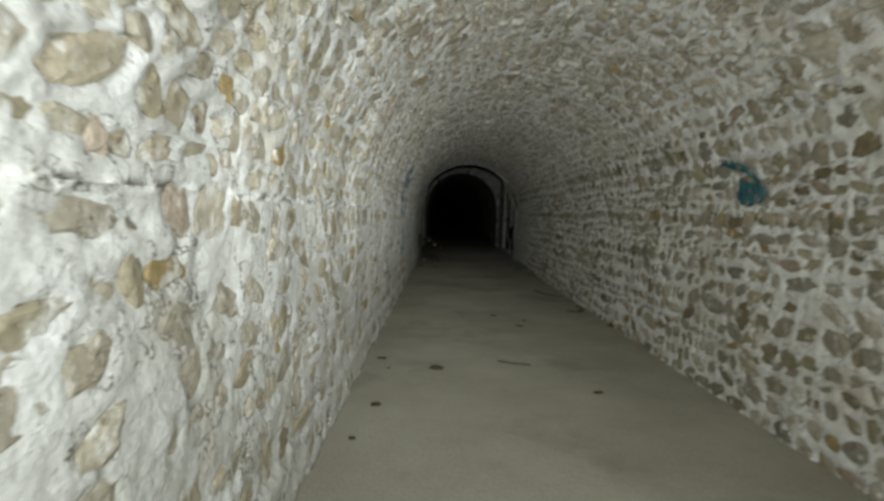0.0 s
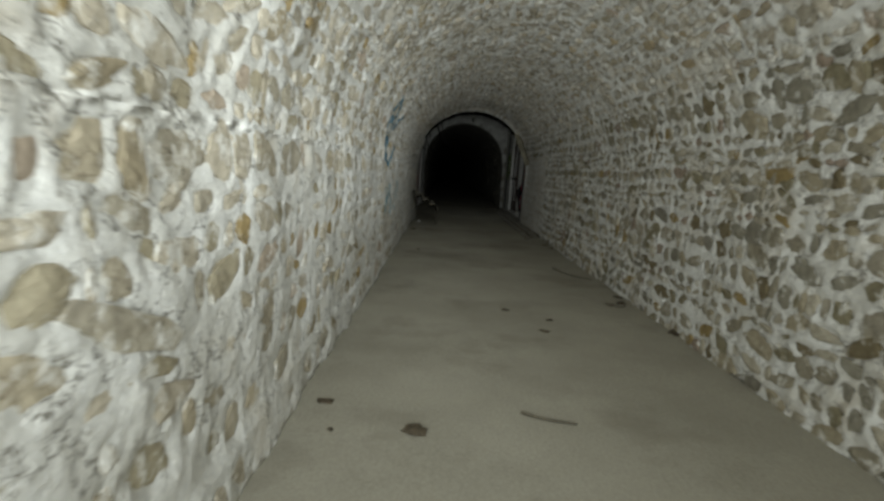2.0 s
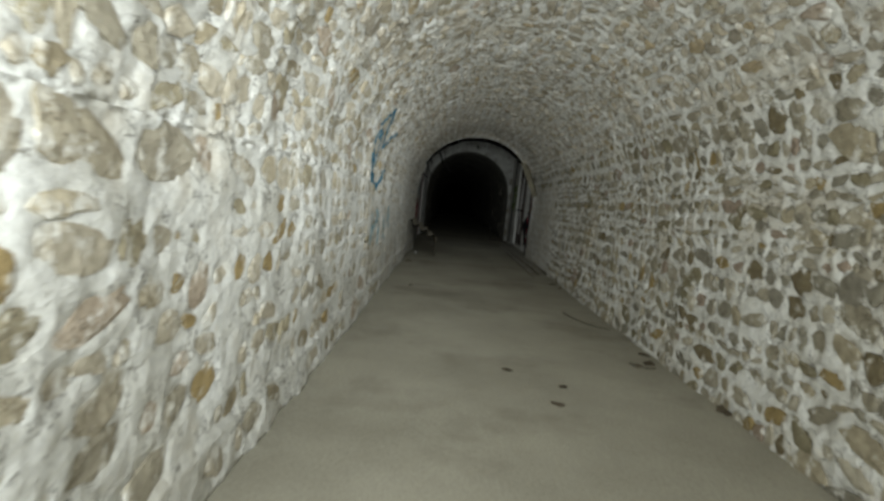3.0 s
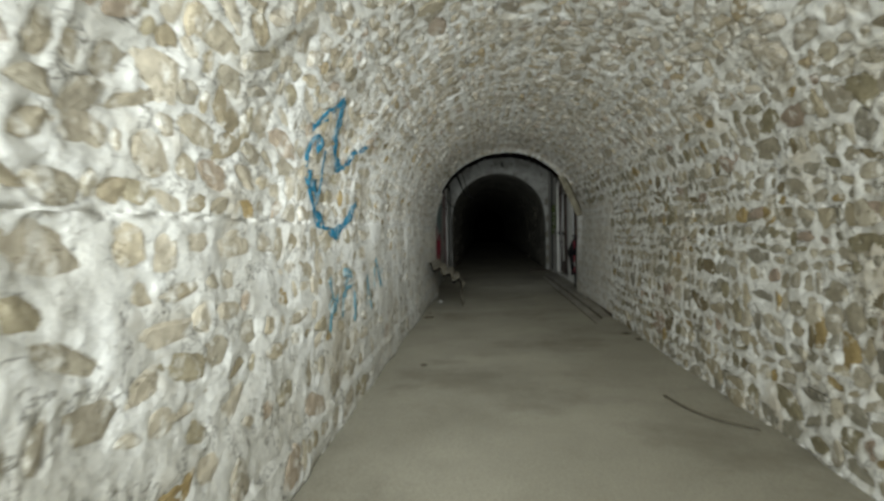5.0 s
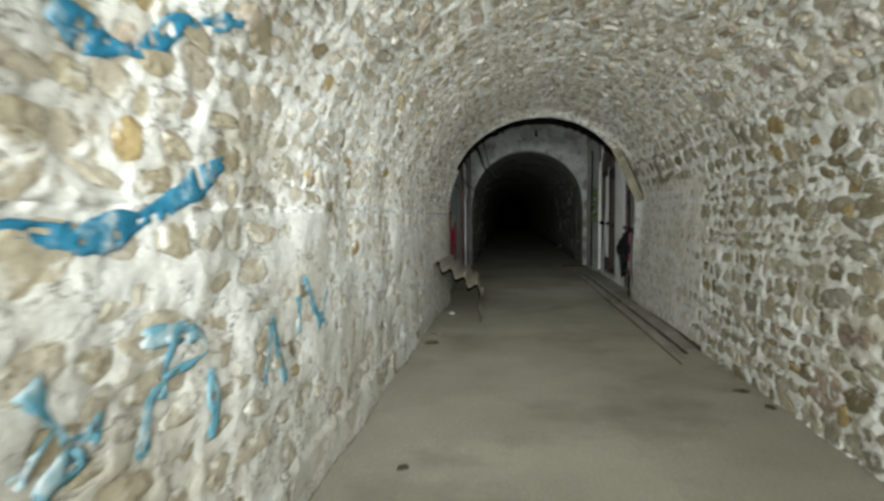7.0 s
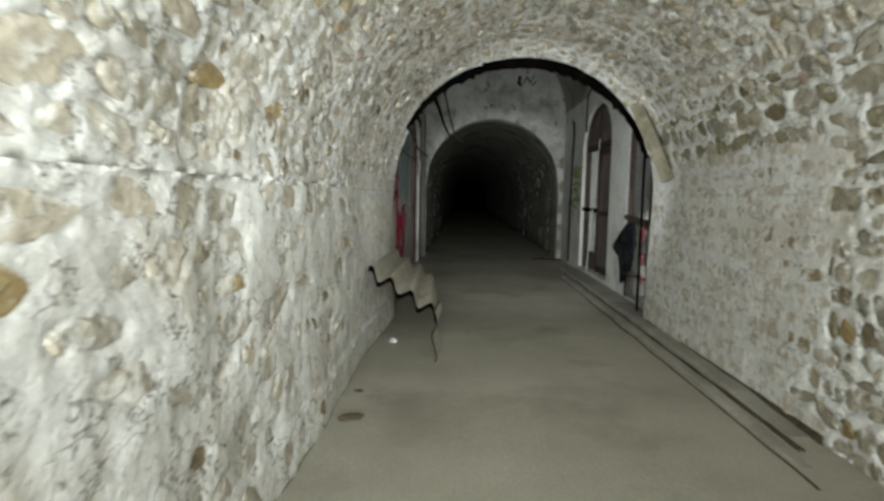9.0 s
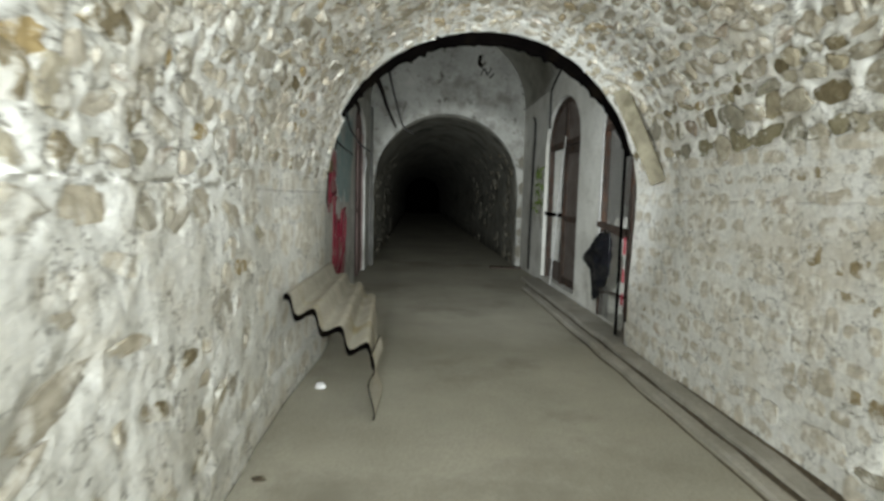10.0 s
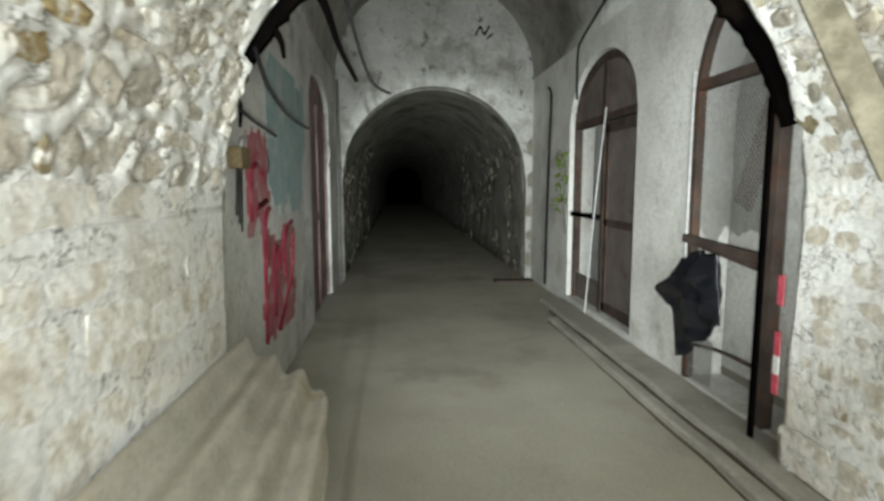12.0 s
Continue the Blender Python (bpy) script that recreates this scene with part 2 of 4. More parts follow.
def tube(name, pts, radius, material, parent=None, label="", sides=7, taper=1.0):
    """A round bar or cable through points, as a mesh."""
    pts = [Vector(p) for p in pts]
    fine = []
    for i in range(len(pts) - 1):
        a, b, c, d = pts[max(i - 1, 0)], pts[i], pts[i + 1], pts[min(i + 2, len(pts) - 1)]
        n = 6 if len(pts) > 2 else 1
        for k in range(n):
            t = k / n
            fine.append(0.5 * (2 * b + (c - a) * t + (2 * a - 5 * b + 4 * c - d) * t * t + (3 * b - a - 3 * c + d) * t ** 3))
    fine.append(pts[-1])
    verts, faces = [], []
    for i, p in enumerate(fine):
        d = (fine[min(i + 1, len(fine) - 1)] - fine[max(i - 1, 0)]).normalized()
        u = d.cross(Vector((0.3, 0.2, 1)) if abs(d.z) < 0.9 else Vector((1, 0, 0))).normalized()
        w = d.cross(u)
        r = radius * (1 + (taper - 1) * i / (len(fine) - 1))
        for k in range(sides):
            a = 2 * math.pi * k / sides
            verts.append(p + r * (math.cos(a) * u + math.sin(a) * w))
    for i in range(len(fine) - 1):
        for k in range(sides):
            faces.append((i * sides + k, i * sides + (k + 1) % sides, (i + 1) * sides + (k + 1) % sides, (i + 1) * sides + k))
    faces += [tuple(range(sides)), tuple(range((len(fine) - 1) * sides, len(fine) * sides))]
    return raw(name, verts, faces, material, parent, label, True)


# ---------- the tunnel ----------
HALF, SPRING, Y0, Y1 = 1.45, 1.42, -4.5, 16.0
ARC = math.pi * HALF
TOTAL = 2 * SPRING + ARC


def profile(s):
    """Place (x, z) and inward normal on the tunnel's section, s metres from the foot of the left wall."""
    if s < SPRING:
        return -HALF, s, 1.0, 0.0
    if s > SPRING + ARC:
        return HALF, TOTAL - s, -1.0, 0.0
    a = (s - SPRING) / HALF
    return -HALF * math.cos(a), SPRING + HALF * math.sin(a), math.cos(a), -math.sin(a)


def swell(s, y):
    """Unevenness of the wall's face, inward."""
    v = 0.030 * noise.noise((s * 0.8, y * 0.8, 3.1)) + 0.022 * (1 - 0.8 * min(1.0, max(0.0, (y - 12.0) / 1.8))) * noise.noise((s * 3.1, y * 3.1, 7.7))
    if s < 0.25 or s > TOTAL - 0.25:
        v += 0.02
    # Left wall thickened here to fit the arch's edge in the camera's view.
    if s < SPRING + 0.7 and y > 14.6:
        v += 0.05 * min(1.0, y - 14.6)
    return v


def rough_face(s, y):
    return swell(s, y) + (0.12 if dressed(s, y) else 1.0 - 0.35 * min(1.0, max(0.0, (y - 8.5) / 2))) * (0.008 * noise.noise((s * 7.0, y * 7.0, 1.3)) + 0.008 * noise.noise((s * 19.0, y * 19.0, 5.3)))


def on_wall(s, y, lift=0.0, rough=True):
    x, z, nx, nz = profile(s)
    d = (rough_face(s, y) if rough else swell(s, y)) + lift
    return Vector((x + nx * d, y, z + nz * d)), Vector((nx, 0, nz))


def s_of(side, z):
    """The distance round the section at height z, on the left (-1) or right (1)."""
    s = z if z < SPRING else SPRING + HALF * math.asin(min(1, (z - SPRING) / HALF))
    return s if side < 0 else TOTAL - s


rng = random.Random(11)


def courses(s0, s1, y0, y1, heights, widths, fill, is_block=None):
    """Stones in wavering courses: (s, y, height, length, turn)."""
    out = []
    s = s0
    while s < s1 - 0.03:
        h = rng.uniform(*heights) * rng.choice((0.8, 1, 1, 1.25))
        y = y0 + rng.uniform(0, widths[1])
        while y < y1 - 0.05:
            l = min(rng.uniform(*widths) * rng.choice((0.6, 0.8, 1, 1.5)), h * 2.5)
            sw = s + h / 2 + 0.05 * noise.noise((y * 0.7, s, 0)) + rng.uniform(-0.018, 0.018)
            f = rng.uniform(*fill)
            if y + l < y1 + 0.03 and (is_block is None or not is_block(sw, y + l / 2)):
                out.append((sw, y + l / 2, h * f * rng.uniform(0.6, 1.12), l * f, rng.uniform(-22, 22)))
            y += l
        s += h
    return out


def dressed(s, y):
    """Where the wall changes from rubble to squared blocks near the arch."""
    if s < TOTAL / 2:
        return y > 13.9 + 0.4 * noise.noise((s * 3, 0, 0)) and s < 1.55
    return y > 13.0 + 0.5 * noise.noise((s * 3, 0, 0)) and s > TOTAL - 1.75


def thinned(stones, low, high):
    """Leave out a share of the stones, so that plain mortar covers them: low below waist height, high above."""
    return [st for st in stones if rng.random() > (low if st[0] < 0.8 + 0.25 * noise.noise((st[1] * 0.8, 3, 1)) else high)]


left = thinned(courses(0.03, SPRING + 0.02, -0.5, Y1, (0.10, 0.21), (0.10, 0.31), (0.66, 1.08), dressed), 0.38, 0.14)
right = courses(SPRING + ARC - 0.02, TOTAL - 0.03, -0.5, Y1, (0.08, 0.155), (0.09, 0.24), (0.74, 1.08), dressed)
over = courses(SPRING + 0.02, SPRING + ARC - 0.02, -0.5, Y1, (0.07, 0.15), (0.08, 0.24), (0.74, 1.1), dressed)
side_l, side_r = [o for o in over if o[0] < SPRING + 0.75], [o for o in over if o[0] > SPRING + ARC - 0.75]
crown = [o for o in over if SPRING + 0.75 <= o[0] <= SPRING + ARC - 0.75]


def mortar_shell(name, s0, s1, label, stones, step=0.024):
    ns, ny = round((s1 - s0) / step), round((Y1 + 0.6) / step)
    ys = [Y0, -2.0] + [-0.6 + (Y1 + 0.6) * j / ny for j in range(ny + 1)]
    verts, faces = [], []
    sg, yg = s0 + (s1 - s0) * np.arange(ns + 1) / ns, np.array(ys)
    depth = np.interp(sg, (1.15, 1.7, TOTAL - 1.7, TOTAL - 1.2), (0.017, 0.030, 0.030, 0.026))
    dip = np.zeros((len(ys), ns + 1))
    for s, y, h, l, turn in stones:
        a0, a1 = np.searchsorted(sg, (s - l, s + l))
        b0, b1 = np.searchsorted(yg, (y - l, y + l))
        ds, dy = sg[None, a0:a1] - s, yg[b0:b1, None] - y
        c, q = math.cos(radians(turn)), math.sin(radians(turn))
        r = ((dy * c + ds * q) / (0.52 * l)) ** 2 + ((ds * c - dy * q) / (0.52 * h)) ** 2
        r = r + 0.45 * np.sin(dy * 47 + ds * 31 + y * 9) * np.sin(ds * 53 - dy * 23 + s * 7)
        dip[b0:b1, a0:a1] = np.maximum(dip[b0:b1, a0:a1], np.clip(2.6 * (1.12 - r), 0, 1) * (0.45 + 0.55 * (abs(math.sin(s * 91 + y * 57)))))
    for j, y in enumerate(ys):
        for i in range(ns + 1):
            s = s0 + (s1 - s0) * i / ns
            edge = 0.03 * noise.noise((s * 5, 0.5, 9)) if y == Y1 else 0
            p, n = on_wall(s, y, -float(depth[i] * dip[j, i]))
            verts.append(p + Vector((0, edge, 0)))
    w = ns + 1
    for j in range(len(ys) - 1):
        for i in range(ns):
            faces.append((j * w + i, (j + 1) * w + i, (j + 1) * w + i + 1, j * w + i + 1))
    ob = raw(name, verts, faces, mortar, None, "", True)
    sol = ob.modifiers.new("thickness", "SOLIDIFY")
    sol.thickness, sol.offset = 0.5, -1
    return tagged(ob, label, kind="structure")


left = [st for st in left if st[1] < 9.4 or rng.random() > 0.28]
wall_left = mortar_shell("wall_left", 0, SPRING, "whitewashed rubble stone tunnel wall with blue graffiti", left + over)
wall_right = mortar_shell("wall_right", SPRING + ARC, TOTAL, "whitewashed rubble stone tunnel wall with brown stones", right + over)
vault = mortar_shell("ceiling", SPRING, SPRING + ARC, "rough whitewashed stone barrel vault of the tunnel", left + over + right)


def slab(name, lo, hi, material, label, bevel=0.0):
    return tagged(box_part(name, lo, hi, material, None, "", bevel), label, kind="structure")


def uneven_floor(name, x0, x1, y0, y1, material, label, step=0.11):
    nx, ny = round((x1 - x0) / step), round((y1 - y0) / step)
    verts = []
    for j in range(ny + 1):
        for i in range(nx + 1):
            x, y = x0 + (x1 - x0) * i / nx, y0 + (y1 - y0) * j / ny
            verts.append((x, y, 0.010 * noise.noise((x * 1.1, y * 0.7, 2)) + 0.004 * noise.noise((x * 5, y * 5, 4))))
    w = nx + 1
    faces = [(j * w + i, j * w + i + 1, (j + 1) * w + i + 1, (j + 1) * w + i) for j in range(ny) for i in range(nx)]
    ob = raw(name, verts, faces, material, None, "", True)
    sol = ob.modifiers.new("thickness", "SOLIDIFY")
    sol.thickness, sol.offset = 0.2, -1
    return tagged(ob, label, kind="structure")


uneven_floor("floor", -2.6, 2.9, Y0, 60.5, dust, "dusty grey-beige trodden concrete floor")
slab("wall_back", (-2.4, Y0 - 0.3, -0.2), (2.4, Y0 - 0.01, 3.6), plaster, "plain plastered wall closing the tunnel behind")


# ---------- the chamber beyond the arch ----------
def arch_top(u, mid, half, spring, rise, point=1.0):
    k = min(1.0, abs(u - mid) / half)
    return spring + rise * (1 - k ** (2 * point)) ** 0.5


def pierced_wall(name, place, u0, u1, top, holes, depth, material, label, step=0.06):
    """A wall from u0 to u1 with arched holes (mid, half, sill, spring, rise); place(u, d, z) gives the world point, d from 0 to depth behind the face."""
    cuts = {u0, u1}
    for mid, half, *_ in holes:
        n = round(2 * half / step)
        cuts |= {round(mid - half + 2 * half * i / n, 5) for i in range(n + 1)}
    extra = np.arange(u0, u1, 0.25)
    cuts |= {round(float(u), 5) for u in extra if all(abs(u - h[0]) > h[1] + 0.02 for h in holes)}
    us = sorted(cuts)
    verts, faces = [], []

    def quad(*ps):
        faces.append(tuple(range(len(verts), len(verts) + 4)))
        verts.extend(ps)

    def panel(a, b, za, zb, ta, tb):
        quad(place(a, 0, za), place(b, 0, zb), place(b, 0, tb), place(a, 0, ta))
        quad(place(a, depth, za), place(a, depth, ta), place(b, depth, tb), place(b, depth, zb))

    for a, b in zip(us, us[1:]):
        hole = next((h for h in holes if abs((a + b) / 2 - h[0]) < h[1]), None)
        if not hole:
            panel(a, b, 0, 0, top, top)
            continue
        mid, half, sill, spring, rise = hole
        za, zb = arch_top(a, mid, half, spring, rise), arch_top(b, mid, half, spring, rise)
        panel(a, b, za, zb, top, top)
        quad(place(a, 0, za), place(a, depth, za), place(b, depth, zb), place(b, 0, zb))
        if sill > 0:
            panel(a, b, 0, 0, sill, sill)
            quad(place(a, 0, sill), place(b, 0, sill), place(b, depth, sill), place(a, depth, sill))
    for mid, half, sill, spring, rise in holes:
        for u in (mid - half, mid + half):
            quad(place(u, 0, sill), place(u, 0, spring), place(u, depth, spring), place(u, depth, sill))
    ob = raw(name, verts, faces, material)
    return tagged(ob, label, kind="structure")


CX0, CX1, FAR = -1.52, 1.60, 22.2
DOOR_FAR = (19.3, 0.98, 0.10, 2.25, 0.70)
DOOR_NEAR = (16.72, 0.62, 0.06, 2.10, 0.80)
pierced_wall("wall_east", lambda u, d, z: (CX1 + d, u, z), 16.02, FAR, 3.2, [DOOR_FAR, DOOR_NEAR], 0.32, limewash,
             "grey-white plastered chamber wall with two arched doorways")
pierced_wall("wall_west", lambda u, d, z: (CX0 - d, u, z), 16.02, FAR, 3.2, [(20.35, 0.85, 0.0, 2.5, 0.35)], 0.3, plaster,
             "grey plastered chamber wall daubed with red and teal paint")
wall_north = pierced_wall("wall_north", lambda u, d, z: (u, FAR + d, z), -2.6, 2.9, 5.2, [(0.03, 1.47, 0.0, 1.60, 1.47)], 0.14, pitted,
             "pitted grey plaster wall pierced by a tunnel arch")

verts, faces = [], []
for j, y in enumerate((16.02, FAR)):
    for i in range(25):
        a = math.pi * i / 24
        verts.append((0.04 - 1.56 * math.cos(a), y, 3.2 + 1.5 * math.sin(a)))
faces = [(i, i + 1, 26 + i, 25 + i) for i in range(24)]
cv = raw("ceiling_chamber", verts, faces, plaster, None, "", True)
sol = cv.modifiers.new("thickness", "SOLIDIFY")
sol.thickness, sol.offset = 0.25, 1
tagged(cv, "dim plastered vault over the chamber", kind="structure")

# wall over the end of the tunnel
verts, faces = [], []
for i in range(33):
    a = math.pi * i / 32
    c, s = math.cos(a), math.sin(a)
    k = 3.4 / max(abs(c), abs(s) * 0.9)
    verts += [(-1.72 * c, 15.6, SPRING + 1.72 * s), (-k * c, 15.6, SPRING + k * s), (-1.72 * c, 15.97, SPRING + 1.72 * s), (-k * c, 15.97, SPRING + k * s)]
for i in range(32):
    a, b = 4 * i, 4 * i + 4
    faces += [(a, b, b + 1, a + 1), (a + 2, a + 3, b + 3, b + 2), (a, a + 2, b + 2, b), (a + 1, b + 1, b + 3, a + 3)]
tagged(raw("wall_south", verts, faces, plaster), "plain wall over the tunnel's end", kind="structure")

# room behind the doorways
slab("wall_room_back", (2.15, 15.7, 0), (2.3, FAR, 3.5), limewash, "pale plaster wall of the room behind the doorways")
slab("wall_room_side", (CX1 + 0.34, 15.55, 0), (2.14, 15.69, 3.5), limewash, "pale plaster side wall behind the doorways")
slab("ceiling_room", (CX1 + 0.33, 15.5, 3.51), (2.9, FAR, 3.6), plaster, "plain ceiling of the side room")

# inner tunnel
verts, faces = [], []
ys = [FAR + 0.145 + 0.25 * j for j in range(150)]
sec = [(-1.47, 0.0), (-1.47, 0.5), (-1.47, 1.0)] + [(-1.47 * math.cos(math.pi * i / 28), 1.6 + 1.47 * math.sin(math.pi * i / 28)) for i in range(29)] + [(1.47, 1.0), (1.47, 0.5), (1.47, 0.0)]
for y in ys:
    for x, z in sec:
        d = 1.02 - 0.03 * noise.noise((x * 1.5, y * 1.5, z * 1.5))
        verts.append((0.03 + x * d, y, z))
w = len(sec)
faces = [(j * w + i, (j + 1) * w + i, (j + 1) * w + i + 1, j * w + i + 1) for j in range(len(ys) - 1) for i in range(w - 1)]
it = raw("wall_inner_tunnel", verts, faces, dim_lining, None, "", True)
sol = it.modifiers.new("thickness", "SOLIDIFY")
sol.thickness, sol.offset = 0.3, -1
tagged(it, "dark rubble tunnel running on beyond the chamber", kind="structure")
# Added end wall, coloured black for the unlit depth beyond.
slab("wall_inner_end", (-2, ys[-1] - 0.02, 0), (2, ys[-1] + 0.3, 3.6), black_and_shade, "added black wall standing in for the unlit far tunnel")

# kerb along the right-hand side
def kerb(name, x0, x1, y0, y1, h, label):
    verts, faces = [], []
    n = round((y1 - y0) / 0.12)
    for j in range(n + 1):
        y = y0 + (y1 - y0) * j / n
        e = 0.018 * noise.noise((y * 2.2, x0, 1))
        g = h * min(1, (y - y0) / 1.2) + 0.010 * noise.noise((y * 3, x0, 5))
        verts += [(x0 + e, y, -0.05), (x0 + e + 0.012, y, g - 0.012), (x0 + e + 0.03, y, g), (x1 - 0.03, y, g), (x1 - 0.012, y, g - 0.012), (x1, y, -0.05)]
    for j in range(n):
        a, b = 6 * j, 6 * j + 6
        faces += [(a + i, a + i + 1, b + i + 1, b + i) for i in range(5)]
    faces += [(0, 1, 2, 3, 4, 5), tuple(6 * n + i for i in range(6))]
    return tagged(raw(name, verts, faces, kerb_mat), label, kind="structure")


kerb("kerb", 1.11, 1.235, 12.6, 19.4, 0.038, "low worn concrete kerb along the wall")
kerb("kerb_upper", 1.272, 1.62, 13.0, 20.4, 0.045, "flat concrete ledge below the doorways")
# Dark strips along the kerb's foot, its groove and the wall's foot.
for k, (x, wide, y0, y1, z) in enumerate(((1.095, 0.03, 12.4, 19.3, 0.006), (1.254, 0.045, 12.8, 19.8, 0.02), (1.43, 0.04, 12.9, 15.9, 0.051))):
    verts, faces = [], []
    for j in range(81):
        y = y0 + (y1 - y0) * j / 80
        c, wd = x + 0.02 * noise.noise((y * 2.2, x, 1)), wide * (0.7 + 0.6 * noise.noise((y * 3, x, 8)))
        verts += [(c - wd / 2, y, -0.01), (c - wd / 4, y, z), (c + wd / 4, y, z), (c + wd / 2, y, -0.01)]
    faces = [(4 * j + i, 4 * j + i + 1, 4 * j + 5 + i, 4 * j + 4 + i) for j in range(80) for i in range(3)]
    tagged(raw("dark_strip", verts, faces, litter_mat), "dark strip laid along the kerb", kind="stuff")

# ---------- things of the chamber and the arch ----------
# black crescent at the tunnel's end, a built-in dark band the lamps don't cast
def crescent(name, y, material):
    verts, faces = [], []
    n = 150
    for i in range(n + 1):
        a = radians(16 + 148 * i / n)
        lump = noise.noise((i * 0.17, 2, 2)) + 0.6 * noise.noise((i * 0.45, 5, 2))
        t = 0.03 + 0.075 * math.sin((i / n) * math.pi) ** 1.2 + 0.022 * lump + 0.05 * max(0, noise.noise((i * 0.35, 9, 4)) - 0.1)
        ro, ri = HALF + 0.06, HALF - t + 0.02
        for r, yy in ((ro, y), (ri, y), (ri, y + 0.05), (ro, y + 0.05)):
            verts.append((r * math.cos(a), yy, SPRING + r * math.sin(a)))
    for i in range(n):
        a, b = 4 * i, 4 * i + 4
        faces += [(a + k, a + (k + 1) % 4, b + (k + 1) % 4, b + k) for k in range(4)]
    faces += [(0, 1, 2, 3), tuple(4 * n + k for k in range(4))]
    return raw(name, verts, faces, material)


band_and_post = tagged(new("band_and_post"), "black ragged arch band and dark post at the tunnel's end", "gate frame")
crescent("arch_band", 16.06, black_and_shade).parent = band_and_post
box_part("post", (1.425, 16.24, 0.07), (1.445, 16.28, 2.0), black_and_shade, band_and_post, "blackened square post")
tube("hook", [(-0.02, 16.12, 2.70), (-0.03, 16.12, 2.63), (0.0, 16.12, 2.60)], 0.018, black_and_shade, band_and_post)

for pts, r in ((((-0.99, 16.1, 2.50), (-0.92, 16.11, 2.36), (-0.86, 16.1, 2.18), (-0.78, 16.1, 2.02)), 0.030), (((-1.18, 16.1, 2.28), (-1.13, 16.1, 2.20), (-1.12, 16.11, 2.12)), 0.026),
               (((-1.36, 16.08, 1.95), (-1.33, 16.1, 1.90), (-1.335, 16.1, 1.80)), 0.020)):
    tube("shred", pts, r, black_and_shade, band_and_post, "torn black strip hanging down", 6, 0.3)
tape = tagged(new("warning_tape"), "red and white striped tape on the arch's edge", "tape")
for z0, z1, colour in ((0.42, 0.53, red_tape), (0.53, 0.63, plaster), (0.63, 0.76, red_tape), (0.90, 1.06, red_tape)):
    box_part("tape_stripe", (1.384, 16.002, z0), (1.390, 16.045, z1), colour, tape, "", 0.001)


def arch_line(mid, half, z0, spring, rise, n=22):
    pts = [(mid - half, z0)]
    pts += [(mid - half * math.cos(math.pi * i / n), spring + rise * math.sin(math.pi * i / n)) for i in range(n + 1)]
    return pts + [(mid + half, z0)]


def arch_frame(name, mid, half, z0, spring, rise, width, x0, x1, material, parent):
    """An arched frame of the given width standing in the plane x = x0..x1."""
    out, inn = arch_line(mid, half, z0, spring, rise), arch_line(mid, half - width, z0, spring, rise - width)
    verts, faces = [], []
    for (yo, zo), (yi, zi) in zip(out, inn):
        verts += [(x0, yo, zo), (x0, yi, zi), (x1, yi, zi), (x1, yo, zo)]
    for i in range(len(out) - 1):
        a, b = 4 * i, 4 * i + 4
        faces += [(a + k, a + (k + 1) % 4, b + (k + 1) % 4, b + k) for k in range(4)]
    e = 4 * (len(out) - 1)
    faces += [(0, 1, 2, 3), (e, e + 1, e + 2, e + 3)]
    return raw(name, verts, faces, material, parent)


def wire_mesh(name, y0, y1, z_low, z_high, x, pitch, parent, material, label=""):
    """Diamond wire netting between two heights, z_low and z_high being functions of y."""
    verts, faces = [], []
    span = 4.0
    for sign in (1, -1):
        c = -span
        while c < span:
            seg = []
            for i in range(61):
                y = y0 + (y1 - y0) * i / 60
                z = sign * (y - y0) * 1.2 + c + 1.4
                if z_low(y) < z < z_high(y):
                    seg.append((x + 0.01 * noise.noise((y * 3, z * 3, 0)) + sign * 0.001, y, z))
            if len(seg) > 1:
                k = len(verts)
                for px, py, pz in seg:
                    verts += [(px, py, pz - 0.0045), (px, py, pz + 0.0045), (px + 0.005, py, pz)]
                for i in range(len(seg) - 1):
                    a, b = k + 3 * i, k + 3 * i + 3
                    faces += [(a + q, a + (q + 1) % 3, b + (q + 1) % 3, b + q) for q in range(3)]
            c += pitch
    return raw(name, verts, faces, material, parent, label)


# far doorway: a two-leaf arched door
mid, half, sill, spring, rise = DOOR_FAR
far_door = tagged(new("arched_door"), "dusty brown two-leaf arched door, one leaf missing its panel", "door")
arch_frame("door_frame", mid, half - 0.01, sill, spring, rise - 0.01, 0.08, CX1 + 0.06, CX1 + 0.14, rust, far_door)
box_part("transom", (CX1 + 0.05, mid - half + 0.06, 2.21), (CX1 + 0.15, mid + half - 0.06, 2.29), rust, far_door)
box_part("mullion", (CX1 + 0.06, mid - 0.04, sill), (CX1 + 0.13, mid + 0.04, spring + rise - 0.06), rust, far_door)
leaf = box_part("door_leaf", (CX1 + 0.085, mid - half + 0.09, sill + 0.03), (CX1 + 0.115, mid - 0.05, 2.20), dull_panel, far_door)
for a, b in (((mid - half + 0.09, 1.08), (mid - 0.05, 1.16)), ((mid - half + 0.09, 0.13), (mid - 0.05, 0.24)), ((mid - half + 0.09, 2.08), (mid - 0.05, 2.19)),
             ((mid - half + 0.085, 0.135), (mid - half + 0.175, 2.185)), ((mid - 0.14, 0.14), (mid - 0.055, 2.18))):
    box_part("leaf_rail", (CX1 + 0.068, a[0], a[1]), (CX1 + 0.084, b[0], b[1]), rust, leaf)
n = 16
verts, faces = [], []
